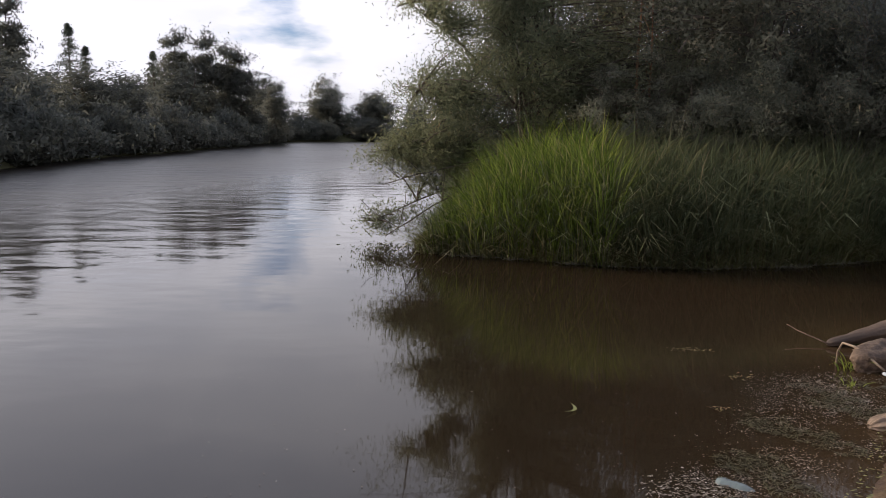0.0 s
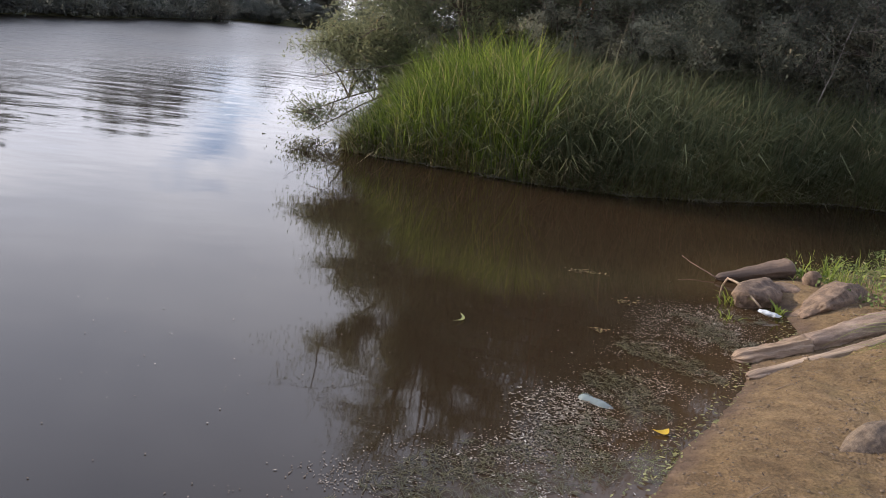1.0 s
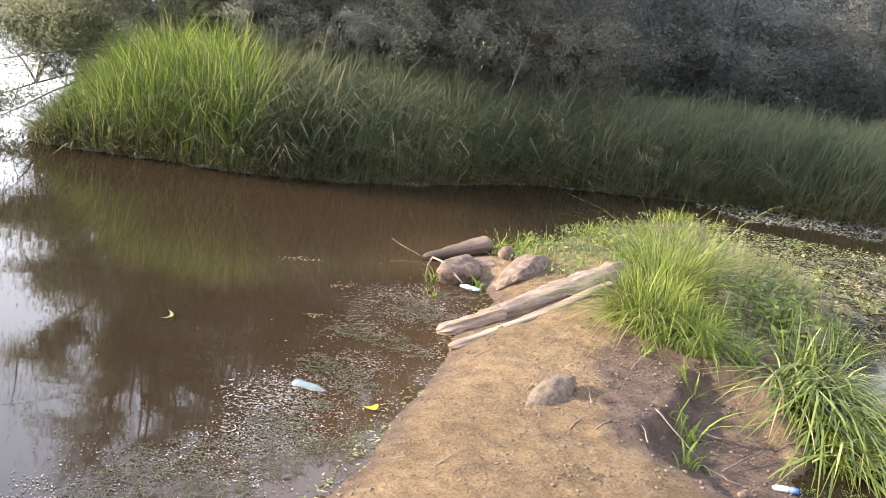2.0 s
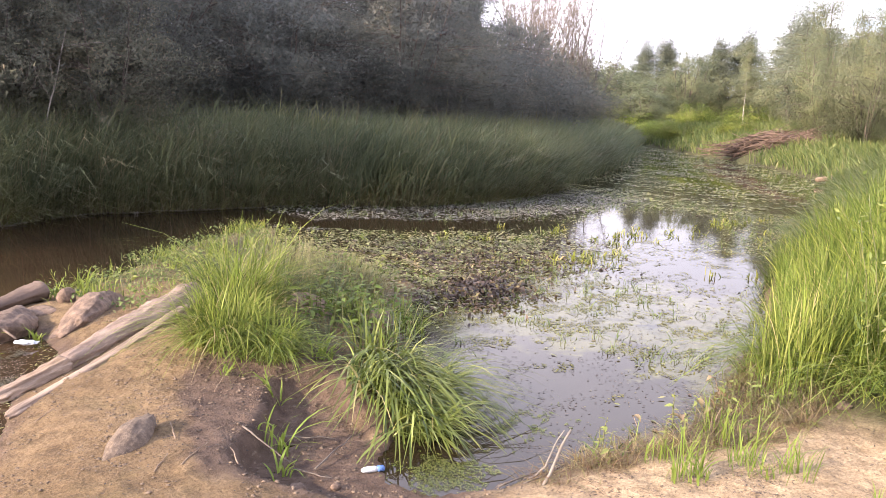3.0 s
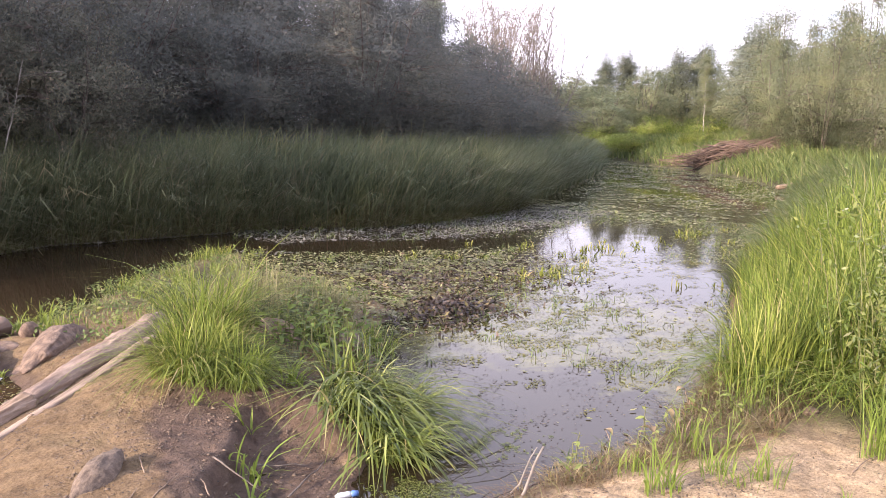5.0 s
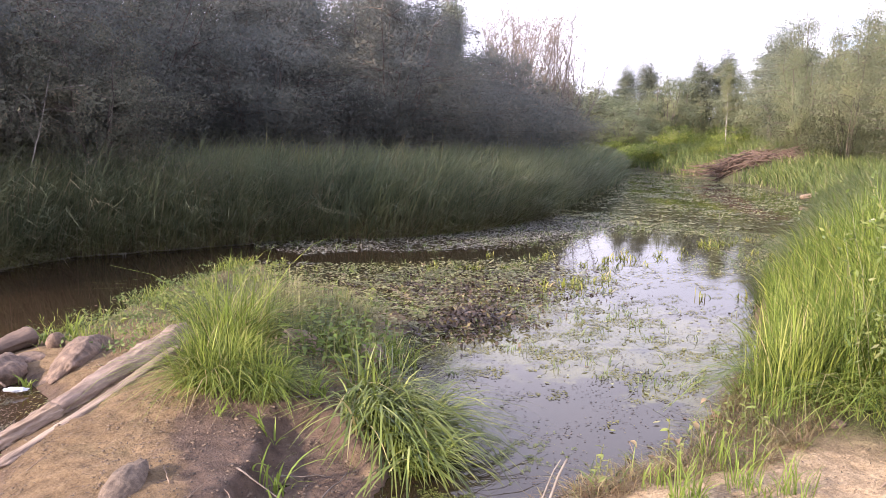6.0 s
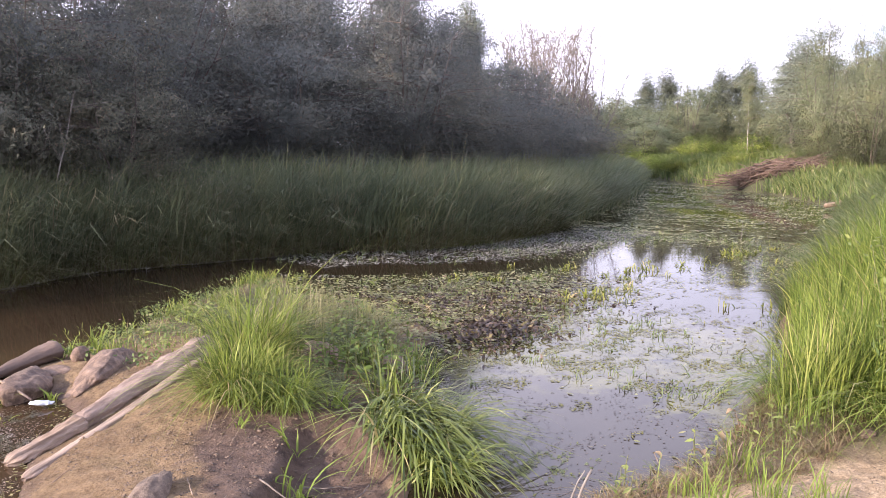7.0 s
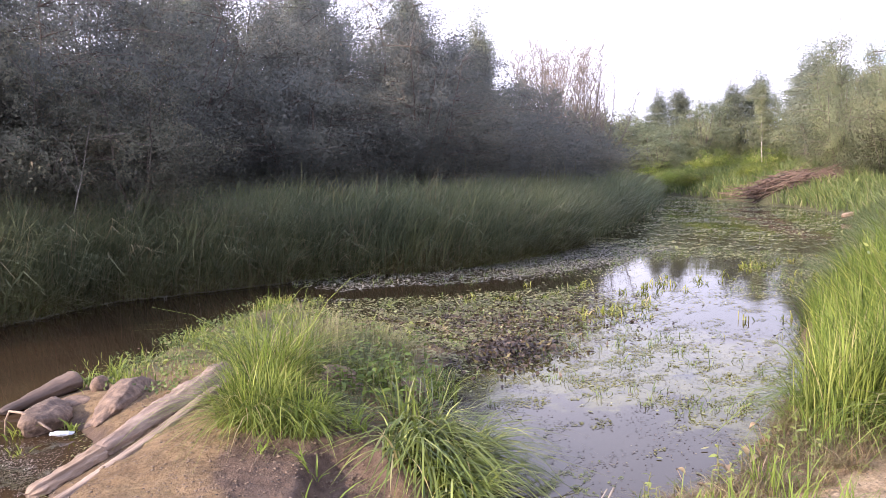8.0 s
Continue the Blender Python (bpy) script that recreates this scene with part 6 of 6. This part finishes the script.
skin_xy = scatter(np.random.default_rng(347), 11000, (5.0, 12, 2.2, 6.2), lambda x, y: (open_water(x, y) < 0) & (wave(x, y, 0.9, 348) + 0.6 * wave(x, y, 0.28, 349) > 0.15 + 0.5 * pool(x, y)))
flakes("duckweed", 350, skin_xy, 0.005, 0.026, 0.013, M_SCUM, "yellow-green scum of tiny leaves on the creek", 0.965)
sprig_xy = scatter(rng, 640, (4.6, 18, 2.0, 10.5), lambda x, y: creek(x, y) & (pool(x, y) < 0.6) & (rng.uniform(0, 1, x.shape) < 0.3 + patchy(x, y)))
r5 = np.random.default_rng(330)
many = np.repeat(sprig_xy, 7, axis=0) + r5.normal(0, 0.035, (640 * 7, 2))
tagged(solid("water_sprigs", blades(r5, np.column_stack([many, np.full(len(many), -0.01)]), r5.uniform(0.03, 0.14, len(many)), r5.uniform(0.004, 0.009, len(many)), r5.uniform(0, 6.28, len(many)), r5.uniform(0.4, 1.7, len(many))), M_MEADOW),
       "small green sprigs standing out of the creek", "water plant", kind="stuff")
stand = [(11.4, 6.25), (11.9, 6.0), (8.95, 5.25), (9.2, 5.5), (12.8, 6.05), (14.7, 6.0), (15.3, 6.4), (10.7, 3.25), (8.8, 7.0), (13.6, 5.0), (10.0, 5.2), (16.5, 6.2), (11.0, 7.0)]
r6 = np.random.default_rng(334)
knots = np.concatenate([np.array(c) + r6.normal(0, 0.30, (7, 2)) * (1.6, 0.8) for c in stand])
many = np.repeat(knots, 9, axis=0) + r6.normal(0, 0.05, (len(knots) * 9, 2))
tagged(solid("standing_weeds", blades(r6, np.column_stack([many, np.full(len(many), -0.01)]), r6.uniform(0.04, 0.15, len(many)), r6.uniform(0.009, 0.02, len(many)), r6.uniform(0, 6.28, len(many)), r6.uniform(0.3, 1.5, len(many)), levels=5), M_REED),
       "clusters of broad yellow-green leaves standing in the creek", "water plant", kind="stuff")
algae_xy = scatter(rng, 7000, (3.2, 4.8, 1.9, 2.9), lambda x, y: (inside(x, y, SOUTH) < 0.04) & (1.2 * lump(x, y, 3.52, 2.16, 0.2) + 0.5 * lump(x, y, 4.35, 2.4, 0.3) + 0.4 * wave(x, y, 0.22, 331) + 0.3 * wave(x, y, 0.07, 333) > 0.5))
flakes("green_algae", 332, algae_xy, 0.004, 0.0065, 0.005, M_GRASS, "bright green algae skin in the inlet", 0.96)

# bare dead wood among the willows
def dead_branch(line, r0, mat, label, seed):
    rng = np.random.default_rng(seed)
    thing = tagged(new("dead_branch"), label, "branch")
    p = bend_line(rng, line[0], line[1], 9, 0.06)
    part("stem", tube(p, np.linspace(r0, r0 * 0.35, 9), 7), mat, thing)
    for k in range(6):
        i = rng.integers(2, 8)
        e = p[i] + np.array([rng.normal(0, 0.35), rng.normal(0, 0.15), rng.uniform(0.1, 0.5)])
        part("twig", tube(bend_line(rng, p[i], e, 5, 0.1), np.linspace(r0 * 0.35, 0.004, 5), 5), mat, thing)


dead_branch(((2.03, 12.5, 1.0), (2.09, 12.8, 3.9)), 0.035, M_ORANGE, "bare reddish willow stem among the leaves", 401)
dead_branch(((2.2, 12.5, 1.1), (2.22, 12.7, 4.1)), 0.026, M_ORANGE, "bare reddish willow stem among the leaves", 402)
dead_branch(((2.55, 12.3, 2.7), (3.1, 12.5, 3.5)), 0.014, M_DEADBARK, "pale bare branch leaning out of the willow", 403)
dead_branch(((5.33, 11.6, 1.2), (5.62, 11.72, 2.4)), 0.011, M_DEADBARK, "thin grey-brown bare stem in front of the bushes", 404)
dead_branch(((-0.25, 11.6, 0.9), (-1.55, 11.15, 0.12)), 0.016, M_BARK, "dark bare branch dipping into the river", 405)
dead_branch(((0.2, 11.9, 1.3), (-1.7, 11.9, 0.75)), 0.014, M_BARK, "dark bare branch reaching over the river", 406)


# ---- crumbs of sand and clods ----
def crumbs(name, seed, xy, lo, hi, mat, label):
    r = np.random.default_rng(seed)
    k = len(xy)
    size = lo + (hi - lo) * r.uniform(0, 1, k) ** 3
    c = np.column_stack([xy, height(xy[:, 0], xy[:, 1]) + size * 0.25])
    axes = np.array([(1, 0, 0), (0, 1, 0), (-1, 0, 0), (0, -1, 0), (0, 0, 0.45), (0, 0, -0.5)])
    turn = r.uniform(0, 6.28, k)
    ca, sa = np.cos(turn), np.sin(turn)
    v = axes[None] * r.uniform(0.4, 1.5, (k, 6, 1))
    v = np.stack([v[..., 0] * ca[:, None] - v[..., 1] * sa[:, None], v[..., 0] * sa[:, None] + v[..., 1] * ca[:, None], v[..., 2]], -1)
    v = (c[:, None] + v * size[:, None, None]).reshape(-1, 3)
    faces = np.array([(0, 1, 4), (1, 2, 4), (2, 3, 4), (3, 0, 4), (1, 0, 5), (2, 1, 5), (3, 2, 5), (0, 3, 5)])
    t = (np.arange(k)[:, None, None] * 6 + faces[None]).reshape(-1, 3)
    return tagged(solid(name, mesh_from(name, v, None, t, smooth=False), mat), label, "debris", kind="stuff")


M_CLOD = rough_material("sand_clod", [(0.3, (0.10, 0.07, 0.046)), (0.7, (0.21, 0.15, 0.10))], 20, 0.002, 0.95)
bar_xy = scatter(np.random.default_rng(501), 7500, (1.0, 4.4, 0.6, 5.6), lambda x, y: (inside(x, y, SOUTH) > 0.03) & (wave(x, y, 0.5, 502) + 1.6 * lump(x, y, 3.15, 3.55, 0.5) > 0.05))
crumbs("sand_clods", 503, bar_xy, 0.002, 0.013, M_CLOD, "small clods and crumbs strewn over the sand bar")
right_xy = scatter(np.random.default_rng(504), 2200, (3.6, 6.0, 0.0, 1.9), lambda x, y: (inside(x, y, SOUTH) > 0.03) & (wave(x, y, 0.5, 505) > -0.1))
crumbs("sand_clods", 506, right_xy, 0.002, 0.008, M_CLOD, "small clods and crumbs strewn over the pale sand")
mud_xy = scatter(np.random.default_rng(507), 600, (2.5, 3.6, 2.2, 3.7), lambda x, y: (inside(x, y, SOUTH) > 0.02) & (lump(x, y, 3.0, 2.85, 0.55) > 0.35))
crumbs("mud_clods", 508, mud_xy, 0.003, 0.011, rough_material("mud_clod", [(0.3, (0.03, 0.022, 0.017)), (0.7, (0.08, 0.058, 0.043))], 18, 0.003, 0.8), "dark clods on the muddy slope of the hollow")
edge_xy = scatter(np.random.default_rng(511), 900, (1.25, 1.9, 2.55, 3.3), lambda x, y: (np.abs(inside(x, y, SOUTH) + 0.02) < 0.13) & (lump(x, y, 1.5, 2.9, 0.2) + 0.3 * wave(x, y, 0.12, 512) > 0.45))
flakes("shore_algae", 513, edge_xy, 0.006, 0.007, 0.005, M_MEADOW, "pale green algae at the sand's edge", 0.93)
